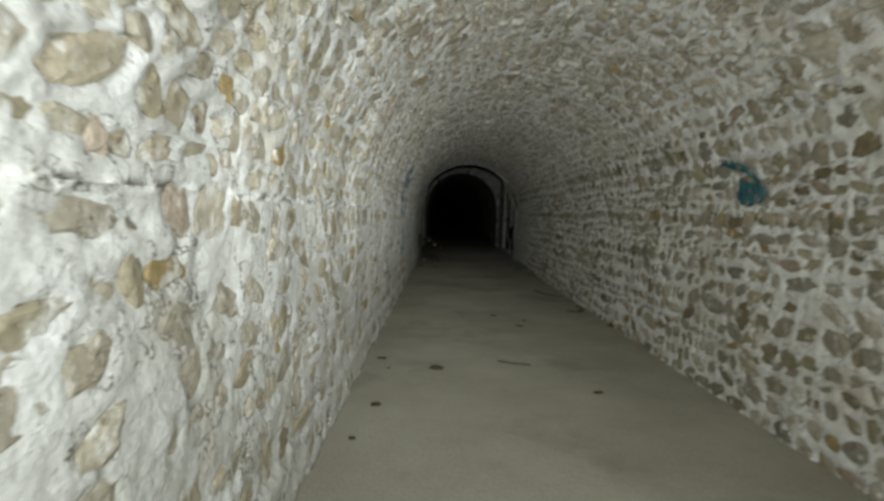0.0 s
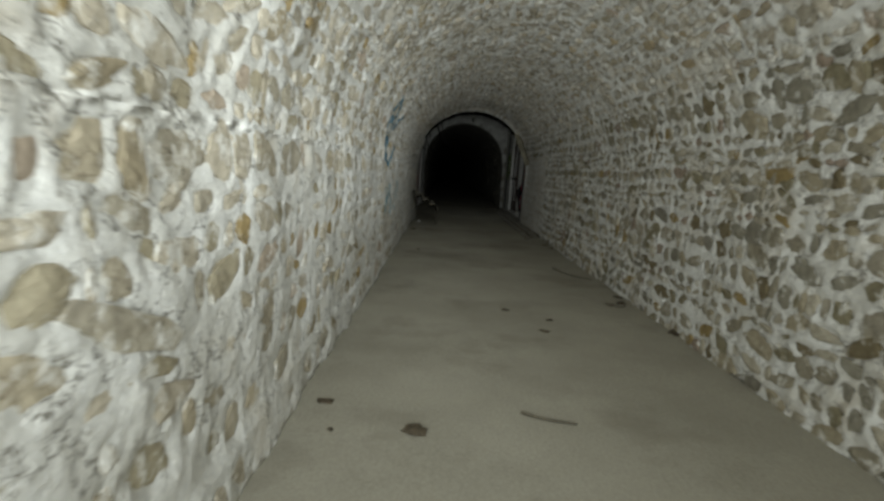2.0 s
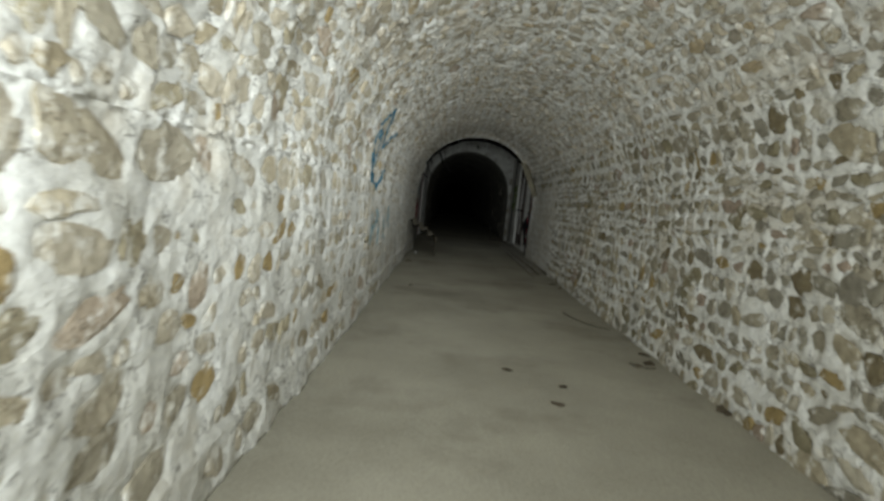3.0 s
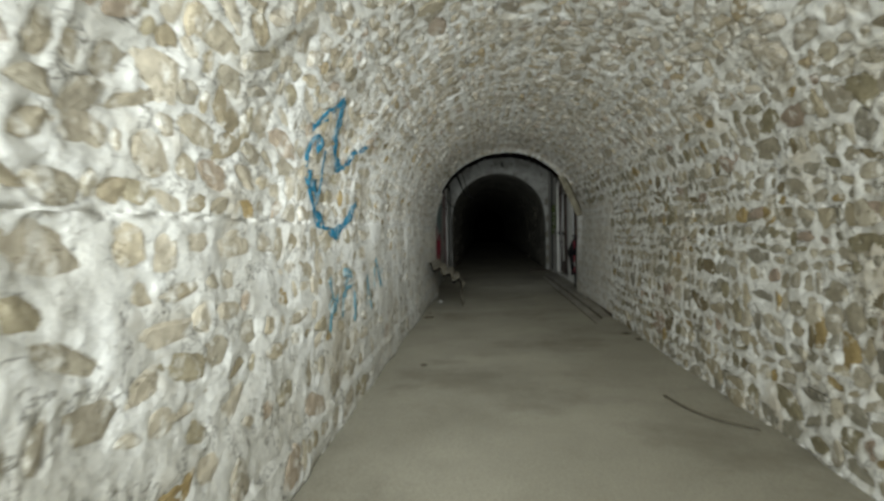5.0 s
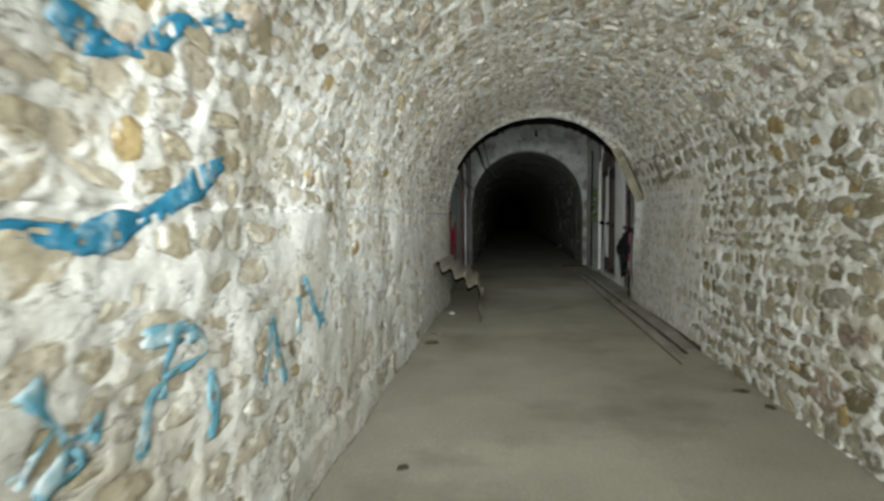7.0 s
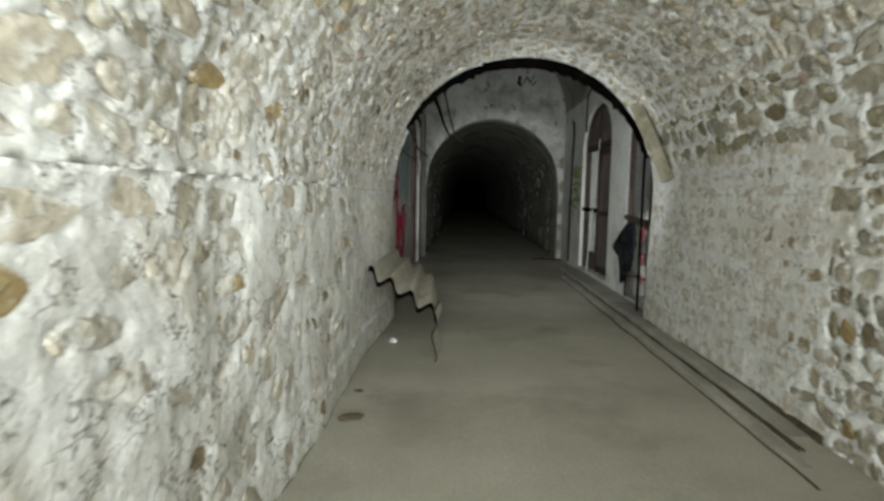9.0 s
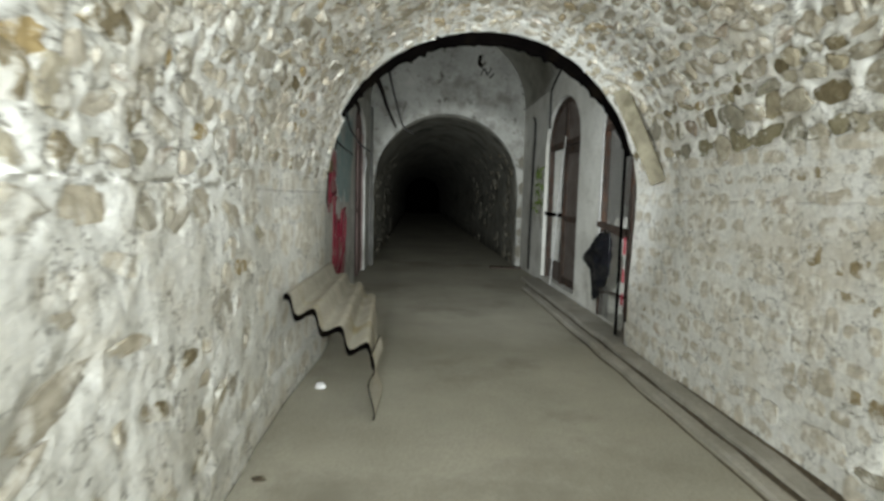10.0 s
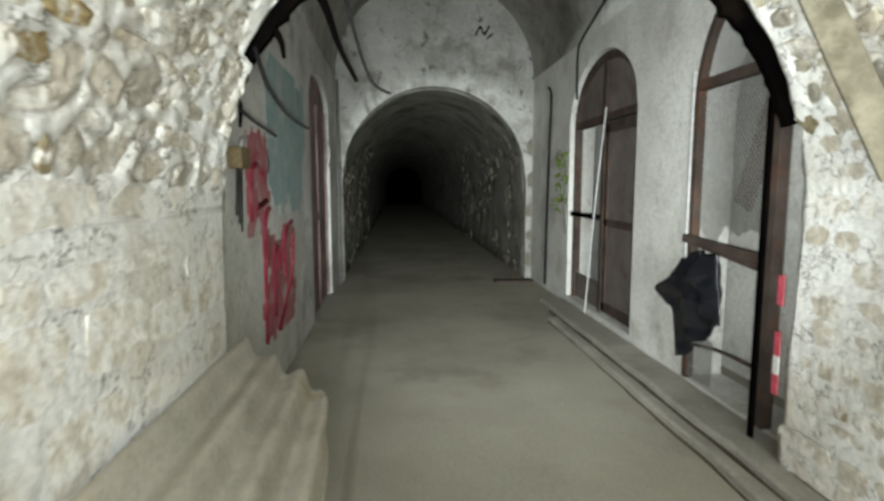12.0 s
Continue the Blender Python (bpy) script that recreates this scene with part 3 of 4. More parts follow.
for i in range(n + 1):
    y = mid - half + 0.085 + (2 * half - 0.17) * i / n
    z = arch_top(y, mid, half - 0.04, spring, rise - 0.05)
    verts += [(CX1 + 0.10, y, spring + 0.04), (CX1 + 0.10, y, max(z, spring + 0.05)), (CX1 + 0.112, y, spring + 0.04), (CX1 + 0.112, y, max(z, spring + 0.05))]
for i in range(n):
    a, b = 4 * i, 4 * i + 4
    faces += [(a, b, b + 1, a + 1), (a + 2, a + 3, b + 3, b + 2), (a + 1, b + 1, b + 3, a + 3), (a, a + 2, b + 2, b)]
raw("fanlight_panel", verts, faces, dull_panel, far_door)
box_part("lower_panel", (CX1 + 0.09, mid + 0.05, sill + 0.02), (CX1 + 0.11, mid + half - 0.09, 0.42), dull_panel, far_door)
box_part("cross_bar", (CX1 + 0.02, mid + 0.02, 1.14), (CX1 + 0.06, mid + half - 0.02, 1.20), black_and_shade, far_door)
tagged(tube("white_pole", [(CX1 - 0.05, 19.42, 0.06), (CX1 - 0.01, 19.30, 1.3), (CX1 + 0.03, 19.16, 2.35)], 0.009, bright), "thin white pole leaning against the arched door", "pole")

# near doorway: open frame with netting, bars and a bag
mid, half, sill, spring, rise = DOOR_NEAR
near_door = tagged(new("arched_gate"), "rusty arched gate frame hung with torn wire netting", "gate")
arch_frame("frame", mid, half - 0.01, sill, spring, rise - 0.01, 0.055, CX1 - 0.01, CX1 + 0.05, rust, near_door)
box_part("transom", (CX1 - 0.02, mid - half + 0.05, 2.20), (CX1 + 0.05, mid + half - 0.05, 2.27), rust, near_door)
box_part("stile", (CX1 - 0.03, 16.36, sill), (CX1 + 0.04, 16.43, 2.2), rust, near_door)
bar_m = pose(CX1 - 0.02, 16.4, 1.08, 3, 0, 0)
box_part("cross_bar", (-0.025, 0, -0.03), (0.025, 0.95, 0.03), rust, near_door, "", 0.004, bar_m)
box_part("cross_bar", (-0.02, 0, -0.02), (0.02, 0.95, 0.02), rust, near_door, "", 0.004, pose(CX1 + 0.03, 16.4, 1.0, 6, 0, 0))
tube("lower_bar", [(CX1 + 0.0, 16.44, 0.40), (CX1 + 0.02, 16.9, 0.38), (CX1 + 0.0, 17.28, 0.33)], 0.013, rust, near_door)
box_part("jamb_strip", (CX1 - 0.022, 17.335, 0.95), (CX1 - 0.003, 17.372, 2.35), bright, near_door, "whitened strip along the jamb", 0.003)
wire_mesh("netting", 16.45, 17.30, lambda y: 1.20 + 0.25 * noise.noise((y * 4, 0, 0)), lambda y: arch_top(y, mid, half, spring, rise) - 0.07, CX1 + 0.045, 0.042, near_door, steel)
wire_mesh("lower_netting", 16.95, 17.32, lambda y: 0.08, lambda y: 0.42 + 0.3 * (y - 16.95), CX1 + 0.0, 0.042, near_door, steel)
box_part("torn_board", (-0.01, -0.10, -0.36), (0.01, 0.08, 0.36), dull_panel, near_door, "", 0.004, pose(CX1 + 0.09, 16.72, 1.72, 22, 0, 0))


def rubbish_bag():
    """A black plastic bag hung by its top edge: a knotted lug at the far side, a slanting hem below."""
    bm = bmesh.new()
    rows, cols = 34, 36
    grid = []
    for j in range(rows + 1):
        v = j / rows
        near_y, far_y = 16.87 - 0.12 * v, 17.31 + 0.05 * math.sin(v * 3)
        far_y += 0.30 * math.exp(-((v - 0.36) / 0.10) ** 2) + 0.10 * math.exp(-((v - 0.20) / 0.12) ** 2)
        ring = []
        for i in range(cols):
            a = 2 * math.pi * i / cols
            u = 0.5 + 0.5 * math.cos(a)
            y = near_y + (far_y - near_y) * u
            top = 1.08 - 0.08 * u - 0.03 * math.sin(u * 9)
            hem = 0.60 - 0.40 * u + 0.02 * math.sin(u * 14)
            z = top + (hem - top) * v
            if u > 0.9 and 0.2 < v < 0.5:
                z -= 0.04 * (u - 0.9) / 0.1
            fat = (0.015 + 0.075 * math.sin(math.pi * min(1, v * 1.25)) ** 0.7) * (1 - 0.35 * v)
            fold = 0.028 * math.sin(u * 15 + v * 4 + 2 * noise.noise((u * 3, v * 3, 1))) * (0.35 + 0.65 * v)
            fold += 0.05 * noise.noise((u * 4, v * 5, 2.5)) + 0.022 * noise.noise((u * 11, v * 12, 7))
            x = 1.545 - 0.02 * v + fat * math.sin(a) + fold * abs(math.sin(a))
            ring.append(bm.verts.new((min(x, 1.575), y, z)))
        grid.append(ring)
    for j in range(rows):
        for i in range(cols):
            bm.faces.new((grid[j][i], grid[j][(i + 1) % cols], grid[j + 1][(i + 1) % cols], grid[j + 1][i]))
    bm.faces.new(grid[0])
    bm.faces.new(list(reversed(grid[-1])))
    return tagged(part("rubbish_bag", bm, bag_mat, None, "", True), "shiny black plastic rubbish bag hung on the gate bar", "bag")


rubbish_bag()

# cables
tagged(tube("cable", [(CX1 - 0.02, 21.25, 0.08), (CX1 - 0.025, 21.2, 1.0), (CX1 - 0.02, 21.15, 2.1), (CX1 - 0.02, 21.1, 2.75), (CX1 - 0.03, 21.2, 2.9)], 0.018, cable_mat), "black cable hanging down the plaster wall", "cable")
tagged(tube("cable", [(CX1 - 0.015, 20.0, 2.55), (CX1 - 0.02, 20.0, 3.05), (CX1 - 0.05, 19.75, 3.2), (CX1 - 0.12, 18.6, 3.42)], 0.014, cable_mat), "black cable bending round above the arched door", "cable")
for pts in (((-1.24, 16.05, 2.16), (-1.20, 16.1, 2.0), (-1.12, 16.15, 1.87), (-1.02, 16.15, 1.80)), ((-1.36, 16.05, 1.92), (-1.28, 16.1, 1.84), (-1.17, 16.12, 1.76)),
            ((-0.86, 16.1, 2.55), (-0.80, 16.2, 2.3), (-0.72, 16.2, 2.05), (-0.62, 16.2, 1.98))):
    tagged(tube("wire", pts, 0.012, cable_mat, None, "", 6, 0.6), "frayed dark wire hanging from the arch", "wire")

# left side of the chamber
jb = tagged(new("junction_box"), "small brown junction box with wires on the wall", "junction box")
box_part("case", (-1.52, 16.50, 1.62), (-1.44, 16.68, 1.74), box_mat, jb, "", 0.008)
for k in range(3):
    tube("lead", [(-1.48, 16.54 + 0.05 * k, 1.63), (-1.485, 16.54 + 0.05 * k, 1.5), (-1.49, 16.53 + 0.05 * k, 1.36 - 0.05 * k)], 0.006, cable_mat, jb)
tube("spout", [(-1.48, 16.62, 1.73), (-1.47, 16.63, 1.78), (-1.46, 16.66, 1.80)], 0.018, steel, jb, "dull metal stub")
mauve = tagged(new("side_door"), "faded mauve wooden door set in the chamber wall", "door")
box_part("panel", (-1.62, 19.52, 0.02), (-1.58, 21.18, 2.84), pink_wood, mauve)
for y in (19.52, 20.32, 21.1):
    box_part("stile", (-1.579, y, 0.03), (-1.555, y + 0.08, 2.5), pink_wood, mauve)
box_part("rail", (-1.579, 19.61, 1.1), (-1.557, 20.31, 1.2), pink_wood, mauve)
tube("door_handle", [(-1.50, 20.8, 2.1), (-1.47, 20.8, 1.95), (-1.50, 20.8, 1.78)], 0.022, steel, mauve, "dull steel handle")
tagged(tube("pipe", [(-1.46, 21.9, 0.0), (-1.46, 21.9, 3.1)], 0.024, steel), "pale vertical pipe against the chamber wall", "pipe")
slab("step_board", (0.95, 21.85, -0.01), (1.58, 22.05, 0.028), rust, "dark low slab at the foot of the wall", 0.01)


def daub(name, y0, y1, z0, z1, material, label, seed, keep=0.0):
    """A ragged patch of paint on the chamber's left wall."""
    n, verts, faces = 22, [], []
    m = round(n * (z1 - z0) / (y1 - y0))
    for j in range(m + 1):
        for i in range(n + 1):
            verts.append((CX0 + 0.005, y0 + (y1 - y0) * i / n, z0 + (z1 - z0) * j / m))
    for j in range(m):
        for i in range(n):
            u, v = (i + 0.5) / n, (j + 0.5) / m
            edge = min(u, 1 - u, v, 1 - v) * 3.5
            if edge + 0.75 * noise.noise((u * 4 + seed, v * 4, seed)) - keep > 0.22:
                a = j * (n + 1) + i
                faces.append((a, a + 1, a + n + 2, a + n + 1))
    ob = raw(name, verts, faces, material)
    sol = ob.modifiers.new("coat", "SOLIDIFY")
    sol.thickness = 0.003
    return tagged(ob, label, "paint")


daub("paint_patch", 17.15, 18.40, 0.32, 1.22, red_paint, "ragged crimson paint on the chamber wall", 1.0, 0.05)
daub("paint_patch", 16.85, 17.5, 1.2, 1.9, red_paint, "crimson paint square on the chamber wall", 4.0, -0.1)
letters = tagged(new("graffiti"), "dark crimson painted outline over the red patch", "graffiti")
for pts in (((17.22, 0.42), (17.24, 0.85), (17.28, 1.28), (17.42, 1.36)), ((17.50, 0.55), (17.52, 0.98), (17.66, 1.06), (17.72, 0.88)), ((17.62, 0.42), (17.95, 0.62), (18.2, 0.80), (18.3, 1.1)), ((17.9, 0.80), (17.92, 1.12), (18.25, 1.22)),
            ((16.92, 1.30), (16.95, 1.60), (17.1, 1.66), (17.3, 1.58)), ((17.1, 1.38), (17.34, 1.42))):
    tube("stroke", [(CX0 + 0.006, y, z) for y, z in pts], 0.020, red_deep, letters)
daub("paint_patch", 17.45, 19.1, 1.3, 2.5, pale_teal, "faded teal paint on the chamber wall", 7.0, -0.2)


# corrugated sheet
def corrugated():
    thing = tagged(new("corrugated_sheet"), "broken grey corrugated cement sheet leaning on the wall", "roof sheet")
    n, m = 56, 30
    up, down, faces = [], [], []
    for j in range(m + 1):
        v = j / m
        y = 14.38 + 1.84 * v
        for i in range(n + 1):
            u = i / n
            yy = y - 0.10 * u * (1 - v) + 0.02 * noise.noise((u * 6, v * 3, 2)) - (0.35 * max(0, u - 0.80) / 0.2 + 0.12 * (u > 0.93)) * v ** 4
            wave = 0.034 * (1 - 0.35 * v + 0.25 * noise.noise((u * 3, v * 2, 6))) * math.sin(2 * math.pi * (u * 3.6 + 0.10 + 0.06 * noise.noise((u * 2, v * 2, 3))))
            x = -1.41 + (0.60 - 0.10 * v) * u + 0.45 * wave
            z = 0.745 - 0.33 * u - 0.02 * u * u * (1 - v) + wave * 1.25 - 0.02 * v
            up.append((x, yy, z))
            down.append((x - 0.008, yy, z - 0.042))
    w = n + 1
    verts = up + down
    k = len(up)
    for j in range(m):
        for i in range(n):
            a = j * w + i
            faces += [(a, a + 1, a + w + 1, a + w), (k + a, k + a + w, k + a + w + 1, k + a + 1)]
    rim = [i for i in range(n + 1)] + [j * w + n for j in range(1, m + 1)] + [m * w + i for i in range(n - 1, -1, -1)] + [j * w for j in range(m - 1, 0, -1)]
    faces += [(a, k + a, k + b, b) for a, b in zip(rim, rim[1:] + rim[:1])]
    sheet = raw("top_sheet", verts, faces, cement_sheet, thing, "", True)
    # Rim made thick and black for the shadow under the sheet.
    sheet.data.materials.append(black_and_shade)
    sheet.data.set_sharp_from_angle(angle=radians(40))
    for p in sheet.data.polygons[2 * n * m:]:
        p.material_index, p.use_smooth = 1, False
    # the side piece stands on the floor under the sheet's edge
    verts, faces = [], []
    n, m = 26, 16
    for s in (0, 1):
        for j in range(m + 1):
            for i in range(n + 1):
                t, v = i / n, j / m
                z = 0.43 * (1 - t) - 0.004
                x = -0.845 + 0.022 * math.sin(t * 9.0) + 0.02 * v + s * 0.008
                y = 14.24 + 0.45 * v + 0.05 * t * (1 - v) - 0.05 * math.sin(t * 9) * (1 - v)
                verts.append((x, y, z + 0.003))
    w, k = n + 1, (n + 1) * (m + 1)
    for j in range(m):
        for i in range(n):
            a = j * w + i
            faces += [(a, a + 1, a + w + 1, a + w), (k + a, k + a + w, k + a + w + 1, k + a + 1)]
    rim = [i for i in range(n + 1)] + [j * w + n for j in range(1, m + 1)] + [m * w + i for i in range(n - 1, -1, -1)] + [j * w for j in range(m - 1, 0, -1)]
    faces += [(a, k + a, k + b, b) for a, b in zip(rim, rim[1:] + rim[:1])]
    side = raw("side_sheet", verts, faces, cement_sheet, thing, "", True)
    side.data.materials.append(black_and_shade)
    side.data.set_sharp_from_angle(angle=radians(40))
    for p in side.data.polygons[2 * n * m:]:
        p.material_index, p.use_smooth = 1, False


corrugated()


# timber resting against the vault
def timber_beam():
    a, b = Vector((1.42, 15.44, 1.56)), Vector((1.10, 15.58, 2.33))
    d = (b - a).normalized()
    side = d.cross(Vector((-0.55, -0.83, -0.1))).normalized()
    out = side.cross(d)
    m = Matrix.Translation(a) @ Matrix((side, out, d)).transposed().to_4x4()
    bm = box(bmesh.new(), (-0.064, -0.03, 0), (0.064, 0.03, (b - a).length), m, 0.006)
    return tagged(part("timber_beam", bm, timber), "weathered grey timber board propped against the vault", "board")


timber_beam()

# plant on the door jamb
plant = tagged(new("creeper"), "small green creeper growing by the door jamb", "plant")
tube("stem", [(1.585, 20.33, 0.9), (1.56, 20.36, 1.3), (1.57, 20.33, 1.75), (1.50, 20.4, 1.98)], 0.008, twig_mat, plant)
rng = random.Random(4)
for k in range(26):
    z = rng.uniform(1.15, 1.95)
    c = Vector((1.55 + rng.uniform(-0.06, 0.02), 20.33 + rng.uniform(-0.12, 0.35), z))
    q = Euler((rng.uniform(0, 6), rng.uniform(0, 6), rng.uniform(0, 6))).to_matrix()
    l = rng.uniform(0.05, 0.09)
    shape = [(-l, 0, 0), (-l * 0.2, l * 0.35, 0.01), (l, 0, 0), (-l * 0.2, -l * 0.35, 0.01), (0, 0, -0.008)]
    raw("leaf", [c + q @ Vector(p) for p in shape], [(0, 4, 1), (1, 4, 2), (2, 4, 3), (3, 4, 0), (0, 1, 2, 3)], leaf_mat, plant)

# ---------- graffiti ----------
def stroke(side, pts, width, material, parent, lift=0.002):
    """A ragged brush stroke following the wall through points (y, z)."""
    p = [Vector((y, s_of(side, z))) for y, z in pts]
    fine = []
    for i in range(len(p) - 1):
        a, b, c, d = p[max(i - 1, 0)], p[i], p[i + 1], p[min(i + 2, len(p) - 1)]
        n = max(2, round((c - b).length / 0.025))
        for k in range(n):
            t = k / n
            fine.append(0.5 * (2 * b + (c - a) * t + (2 * a - 5 * b + 4 * c - d) * t * t + (3 * b - a - 3 * c + d) * t ** 3))
    fine.append(p[-1])
    verts, faces = [], []
    across = 4
    for i, q in enumerate(fine):
        d = fine[min(i + 1, len(fine) - 1)] - fine[max(i - 1, 0)]
        nrm = Vector((-d.y, d.x)).normalized()
        wd = width * 1.45 * (0.75 + 0.9 * noise.noise((q.x * 7, q.y * 7, 3)))
        for k in range(across + 1):
            e = (k / across - 0.5) * wd + 0.010 * noise.noise((q.x * 30, q.y * 30, k))
            r = q + nrm * e
            verts.append(on_wall(r.y, r.x, lift)[0])
    w = across + 1
    for i in range(len(fine) - 1):
        for k in range(across):
            if noise.noise((fine[i].x * 23, fine[i].y * 23, k * 0.7)) < 0.30:
                faces.append((i * w + k, i * w + k + 1, (i + 1) * w + k + 1, (i + 1) * w + k))
    ob = raw("stroke", verts, faces, material, parent, "", True)
    sol = ob.modifiers.new("coat", "SOLIDIFY")
    sol.thickness = 0.002
    return ob


tag = tagged(new("graffiti"), "large blue spray-painted scrawl on the stone wall", "graffiti")
for pts, wd in ((((7.93, 1.84), (7.86, 1.90), (7.79, 1.87), (7.76, 1.78), (7.79, 1.69), (7.9, 1.65), (7.95, 1.57), (7.99, 1.47)), 0.065),
                (((8.04, 1.85), (8.06, 1.75), (8.06, 1.65), (8.01, 1.54), (7.99, 1.47)), 0.035),
                (((7.74, 1.93), (7.86, 2.02), (7.98, 2.10), (8.07, 2.14), (8.09, 1.97)), 0.045),
                (((7.99, 1.47), (8.11, 1.42), (8.24, 1.37), (8.43, 1.34), (8.63, 1.38), (8.87, 1.47), (9.06, 1.57)), 0.055),
                (((8.09, 1.97), (8.18, 1.9), (8.29, 1.83), (8.48, 1.79), (8.64, 1.83), (8.73, 1.92), (8.99, 2.01)), 0.055)):
    stroke(-1, pts, wd, blue_paint, tag)
small = tagged(new("graffiti"), "faded blue painted letters low on the stone wall", "graffiti")
for pts in (((8.25, 1.05), (8.31, 0.94), (8.39, 0.86), (8.45, 0.93)), ((8.39, 0.86), (8.26, 0.81), (8.21, 0.70)), ((8.31, 0.94), (8.21, 0.86)),
            ((8.61, 1.06), (8.85, 1.03), (8.94, 0.95), (8.74, 0.93), (8.65, 0.88), (8.6, 0.74)), ((8.94, 0.89), (8.96, 0.75), (8.93, 0.66)), ((8.74, 1.04), (8.70, 0.87)),
            ((9.42, 0.97), (9.35, 0.85), (9.31, 0.72)), ((9.42, 0.95), (9.46, 0.81), (9.51, 0.67)), ((9.77, 1.09), (9.92, 0.91), (10.09, 0.81)), ((10.17, 0.98), (10.05, 0.88), (9.92, 0.85)), ((9.68, 1.02), (9.70, 0.84))):
    stroke(-1, pts, 0.042, faded_blue, small)
blob = tagged(new("graffiti"), "dark teal paint blob on the stone wall", "graffiti")
for pts, wd in ((((2.99, 1.75), (2.88, 1.64), (2.87, 1.55), (3.0, 1.53), (3.12, 1.57), (3.06, 1.68)), 0.075), (((2.93, 1.62), (3.05, 1.60)), 0.10), (((3.35, 1.83), (3.14, 1.79), (2.99, 1.75)), 0.045)):
    stroke(1, pts, wd, teal_paint, blob, 0.022)


scrawl = tagged(new("graffiti"), "small black scrawl high on the pitted plaster", "graffiti")
for pts in (((0.66, 3.84), (0.74, 3.98), (0.80, 3.86), (0.88, 4.0)), ((0.84, 3.80), (0.93, 3.88)), ((1.50, 3.66), (1.62, 3.74), (1.70, 3.62)), ((1.52, 3.52), (1.64, 3.46)), ((1.58, 3.20), (1.66, 3.30))):
    tube("stroke", [(x, FAR - 0.004, z) for x, z in pts], 0.014, black_and_shade, scrawl)


# ---------- litter on the floor ----------
def floor_z(x, y):
    return 0.010 * noise.noise((x * 1.1, y * 0.7, 2)) + 0.004 * noise.noise((x * 5, y * 5, 4))


def scrap(name, x, y, size, material, label, category, seed, flat=0.25):
    """A crumpled scrap: an irregular low clump."""
    r = random.Random(seed)
    bm = bmesh.new()
    bmesh.ops.create_icosphere(bm, subdivisions=2, radius=1)
    for v in bm.verts:
        n = 1 + 0.7 * noise.noise(v.co * 1.7 + Vector((seed, 0, 0)))
        v.co = Vector((v.co.x * size * n, v.co.y * size * n * 0.7, max(v.co.z * size * flat * n, -size * 0.08)))
    m = Matrix.Translation((x, y, floor_z(x, y) + size * 0.07)) @ Euler((0, 0, r.uniform(0, 6))).to_matrix().to_4x4()
    bmesh.ops.transform(bm, matrix=m, verts=bm.verts)
    return tagged(part(name, bm, material), label, category, "litter on the floor")


scrap("paper_scrap", -1.25, 14.85, 0.055, paper, "crumpled white paper scrap on the floor", "litter", 3, 0.5)
for k, (x, y, s) in enumerate(((-1.29, 13.08, 0.07), (-1.33, 13.55, 0.035), (1.30, 11.65, 0.06), (1.36, 11.3, 0.05), (0.50, 3.3, 0.05), (-1.30, 4.15, 0.05), (-1.2, 3.83, 0.02), (-0.78, 3.87, 0.07),
                               (1.46, 6.02, 0.09), (1.30, 7.07, 0.07), (1.36, 7.37, 0.06), (1.16, 6.96, 0.06), (0.24, 5.82, 0.05), (-0.03, 6.49, 0.045), (-1.05, 10.16, 0.04), (-1.27, 2.3, 0.03), (-1.2, 2.9, 0.05), (0.35, 6.2, 0.04))):
    scrap("leaf_litter", x, y, s, litter_mat, "small dark clump of leaf litter on the floor", "litter", 10 + k, 0.3 if s > 0.06 else 0.15)
for pts in (((0.96, 9.12), (1.03, 8.8), (1.16, 8.55), (1.34, 8.40)), ((-0.20, 4.14), (-0.08, 4.07), (0.09, 4.04)), ((1.10, 7.0), (1.22, 6.9), (1.3, 6.93))):
    tagged(tube("twig", [(x, y, floor_z(x, y) + 0.010) for x, y in pts], 0.011, twig_mat, None, "", 6, 0.5), "thin dry twig lying on the floor", "twig")

# ---------- stones of the walls ----------
def stone_shape(seed, boxy=False):
    """A low irregular stone face of unit size: a sunk skirt, a ragged shoulder and a slightly broken top."""
    r = random.Random(seed)
    n = 10
    ph, ph2 = r.uniform(0, 6), r.uniform(0, 6)
    p = 4.5 if boxy else r.uniform(2.0, 3.6)
    pts = []
    for k in range(n):
        a = 2 * math.pi * (k + r.uniform(-0.38, 0.38)) / n
        c, s = math.cos(a), math.sin(a)
        q = (abs(c) ** p + abs(s) ** p) ** (-1 / p)
        q *= 1 + (r.uniform(-0.06, 0.05) if boxy else 0.15 * math.sin(2 * a + ph) + 0.12 * math.sin(3 * a + ph2) + r.uniform(-0.22, 0.12))
        pts.append((0.5 * q * c, 0.5 * q * s))
    tilt = (r.uniform(-0.9, 0.9), r.uniform(-0.9, 0.9))
    edge = 1.012 if boxy else 1.05
    verts = [(x * edge, y * edge, -2.6) for x, y in pts]
    verts += [(x, y, 0.45 + 0.8 * (tilt[0] * x + tilt[1] * y) + r.uniform(-0.35, 0.2)) for x, y in pts]
    verts += [(x * 0.66, y * 0.66, 0.9 + tilt[0] * x + tilt[1] * y + r.uniform(-0.3, 0.3)) for x, y in pts]
    verts.append((r.uniform(-0.08, 0.08), r.uniform(-0.08, 0.08), 1.0 + r.uniform(-0.3, 0.3)))
    faces = []
    for b in (0, n):
        faces += [(b + k, b + (k + 1) % n, b + n + (k + 1) % n, b + n + k) for k in range(n)]
    faces += [(2 * n + k, 2 * n + (k + 1) % n, 3 * n) for k in range(n)]
    return np.array(verts), faces


SHAPES = [stone_shape(k) for k in range(40)]
BOXES = [stone_shape(100 + k, True) for k in range(10)]
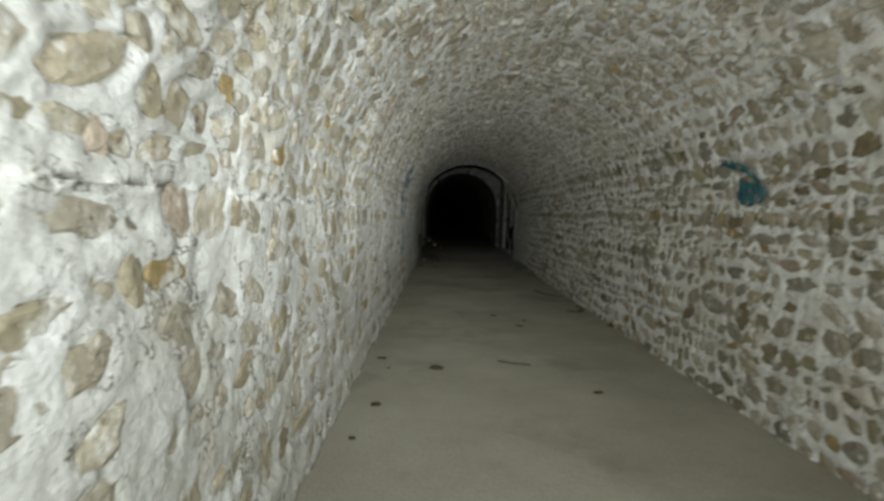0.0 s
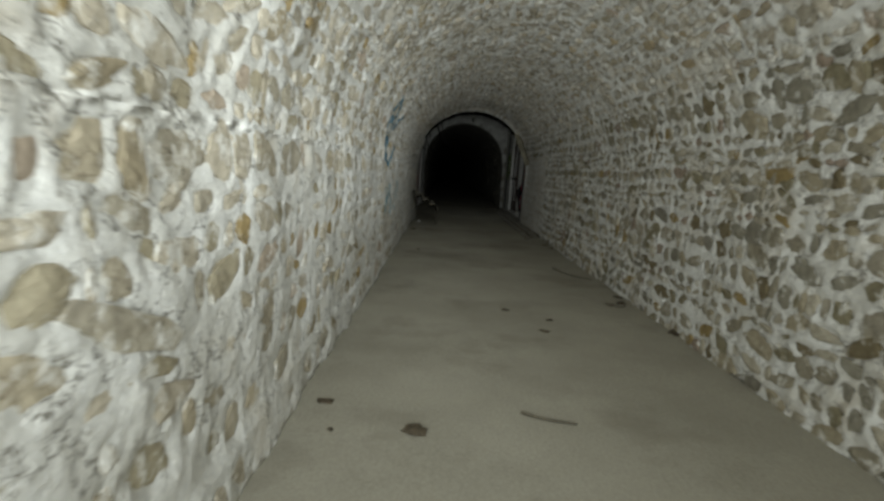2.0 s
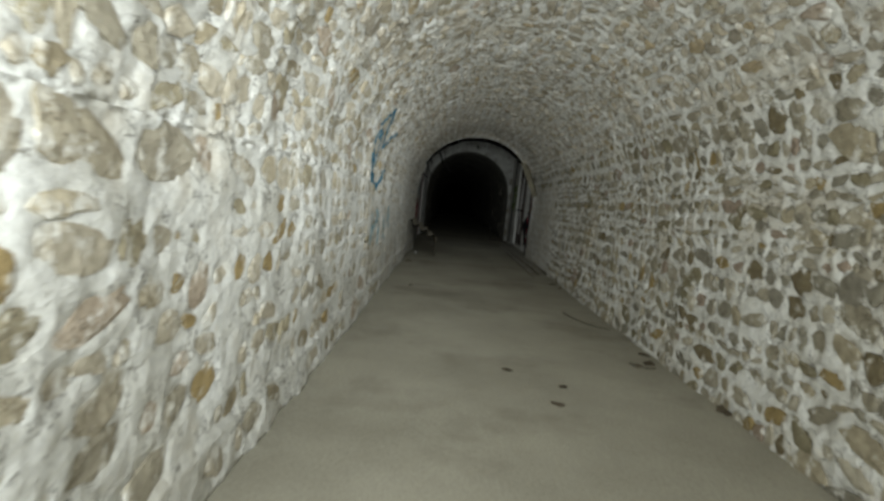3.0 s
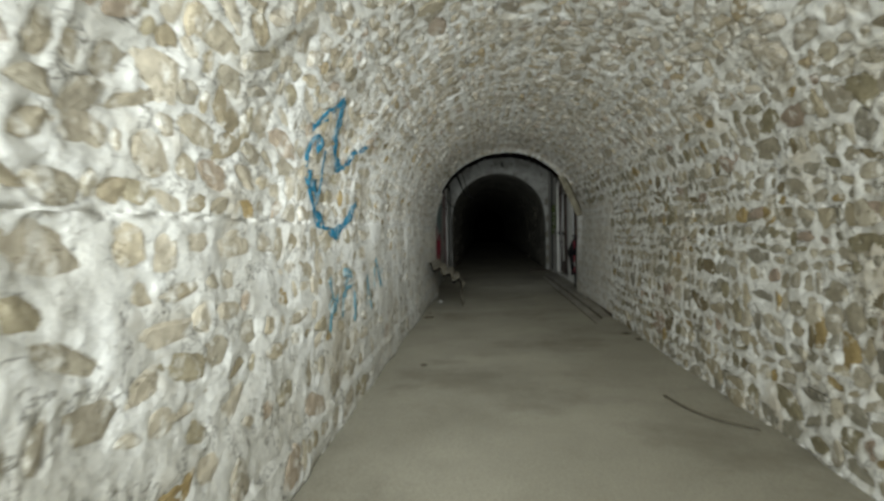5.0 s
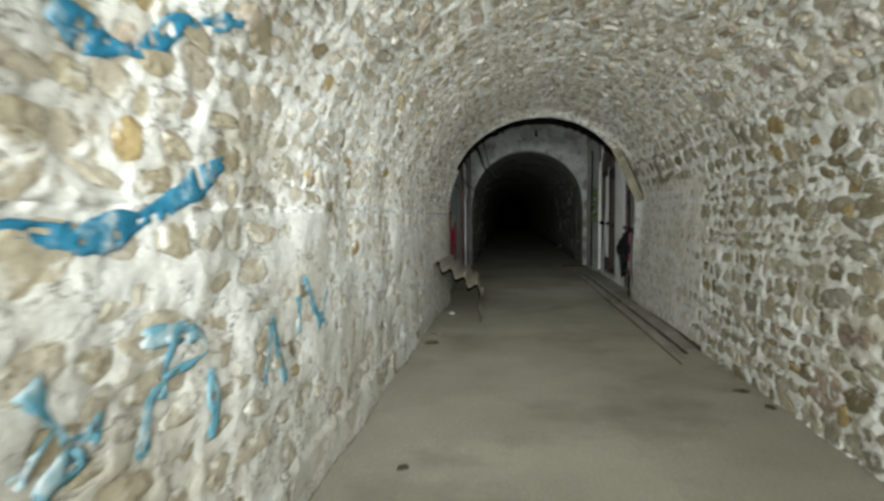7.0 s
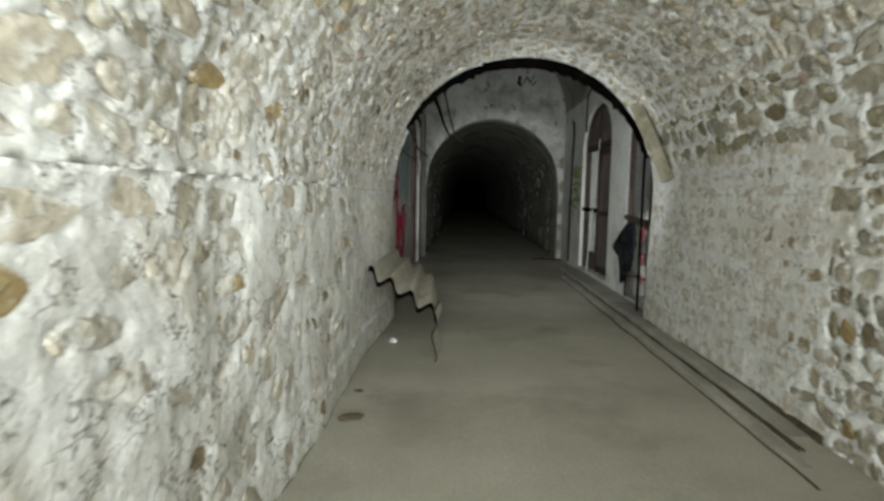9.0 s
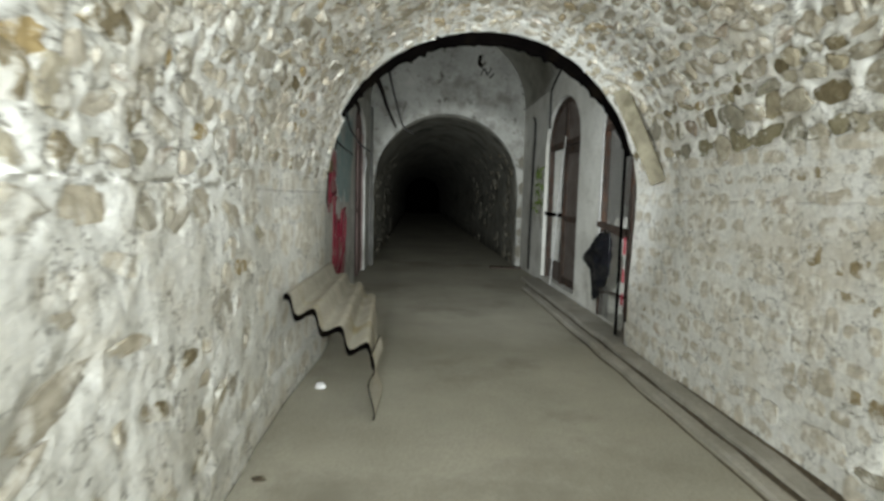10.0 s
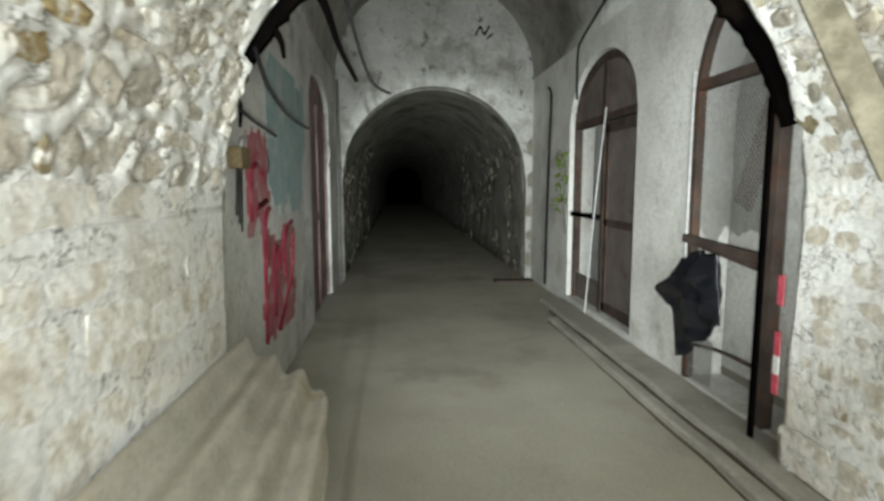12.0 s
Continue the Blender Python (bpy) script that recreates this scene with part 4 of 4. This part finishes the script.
LIFT, RISE = (-0.020, -0.003), (0.006, 0.012)


def stone_pose(s, y, h, l, turn, lift, rise):
    p, n = on_wall(s, y, lift, False)
    t = (on_wall(s, y + l / 2, 0, False)[0] - on_wall(s, y - l / 2, 0, False)[0]).normalized()
    b = n.cross(t).normalized()
    n = t.cross(b)
    m = Matrix((t, b, n)).transposed().to_4x4()
    return Matrix.Translation(p) @ m @ Euler((0, 0, radians(turn))).to_matrix().to_4x4() @ Matrix.Diagonal((l, h, rise, 1))


def joined(name, stones, shapes, material, parent):
    """All the stones in one mesh."""
    verts, faces, k = [], [], 0
    for i, m in stones:
        v, f = shapes[i]
        a = np.array(m)
        verts.append(v @ a[:3, :3].T + a[:3, 3])
        faces += [tuple(q + k for q in face) for face in f]
        k += len(v)
    ob = raw(name, np.concatenate(verts), faces, material, parent)
    return tagged(ob, kind="stuff")


def lay(name, parent, stones, shapes, own, rest, near, lift, rise):
    """The stones of one wall: up to 300 near ones as pieces, the others joined."""
    meshes = {}
    placed = [(rng.randrange(len(shapes)), stone_pose(*st, rng.uniform(*lift), rng.uniform(*rise)), st) for st in stones]
    singles = [p for p in placed if near(p[2])][:300] if own else []
    chosen = {id(p) for p in singles}
    for i, m, st in singles:
        if i not in meshes:
            meshes[i] = mesh_of(name, shapes[i][0], shapes[i][1], own)
        ob = new(name, meshes[i])
        ob.parent = parent
        ob.matrix_world = m
    others = [(i, m) for i, m, st in placed if id((i, m, st)) not in chosen and not any(m is q[1] for q in singles)] if singles else [(i, m) for i, m, st in placed]
    if others:
        joined(name + "_rest", others, shapes, rest, parent)


lay("stone", wall_left, [st for st in left if st[1] < 9.4], SHAPES, stone_own, stone_rest, lambda st: 0.3 < st[1] < 8.2 and 0.85 < st[0] < 1.45, LIFT, RISE)
lay("limewashed_stone", wall_left, [st for st in left if st[1] >= 9.4], SHAPES, pale_own, pale_rest, lambda st: 0.7 < st[0] < 1.45, LIFT, RISE)
lay("stone", wall_right, right, SHAPES, right_own, right_rest, lambda st: 2.0 < st[1] < 12 and st[0] < TOTAL - 0.8, LIFT, RISE)
for part_stones, colour in (([st for st in side_l if st[1] < 9.4], stone_rest), ([st for st in side_l if st[1] >= 9.4], pale_rest), (side_r, right_rest)):
    joined("stone_springing", [(rng.randrange(len(SHAPES)), stone_pose(*st, rng.uniform(*LIFT), rng.uniform(*RISE))) for st in part_stones], SHAPES, colour, vault)
joined("stone_crown", [(rng.randrange(len(SHAPES)), stone_pose(*st, rng.uniform(-0.026, 0.002), rng.uniform(0.010, 0.020))) for st in crown], SHAPES, vault_stone, vault)
bl = [st for st in courses(0.05, 1.5, 13.6, Y1 - 0.03, (0.16, 0.22), (0.22, 0.42), (0.90, 0.96)) if dressed(st[0], st[1])]
br = [st for st in courses(TOTAL - 1.75, TOTAL - 0.05, 12.4, Y1 - 0.03, (0.12, 0.165), (0.16, 0.27), (0.76, 0.88)) if dressed(st[0], st[1])]
for parent, blocks, own, rest in ((wall_left, bl, block_own, block_rest), (wall_right, br, tan_own, tan_rest)):
    blocks = [(s, y, h, l, t * 0.12) for s, y, h, l, t in blocks]
    lay("block", parent, blocks, BOXES, own, rest, lambda st: True, (-0.002, 0.001), (0.0012, 0.0022))

# stones of the inner tunnel and the jamb
inner = []
for k in range(600):
    a, y = rng.uniform(0, 6.4), FAR + 0.2 + 9 * rng.random() ** 1.4
    if a < 1.6 or a > 4.8:
        p, n = Vector((-1.473 if a < 1.6 else 1.533, y, a if a < 1.6 else 6.4 - a)), Vector((1 if a < 1.6 else -1, 0, 0))
    else:
        g = math.pi * (a - 1.6) / 3.2
        n = Vector((math.cos(g), 0, -math.sin(g)))
        p = Vector((0.03, y, 1.6)) - 1.496 * n
    b = n.cross(Vector((0, 1, 0)))
    m = Matrix.Translation(p) @ Matrix((Vector((0, 1, 0)), b, n)).transposed().to_4x4() @ Euler((0, 0, rng.uniform(-0.4, 0.4))).to_matrix().to_4x4()
    inner.append((rng.randrange(len(SHAPES)), m @ Matrix.Diagonal((rng.uniform(0.12, 0.32), rng.uniform(0.09, 0.2), rng.uniform(0.008, 0.02), 1))))
lining = joined("stone_lining", inner, SHAPES, darkened_stone, it)
lining.data.polygons.foreach_set("use_smooth", [True] * len(lining.data.polygons))
quoin = mesh_of("jamb_stone", *BOXES[3], darkened_stone)
for x, z, wide, high in ((1.60, 0.32, 0.20, 0.22), (1.64, 0.72, 0.24, 0.17), (1.59, 1.12, 0.17, 0.20), (1.63, 1.62, 0.2, 0.26), (1.60, 2.15, 0.18, 0.2)):
    ob = new("jamb_stone", quoin)
    ob.parent = wall_north
    ob.matrix_world = Matrix.Translation((x - 0.02, FAR, z)) @ Matrix(((1, 0, 0), (0, 0, -1), (0, 1, 0))).to_4x4() @ Matrix.Diagonal((wide, high, 0.008, 1))
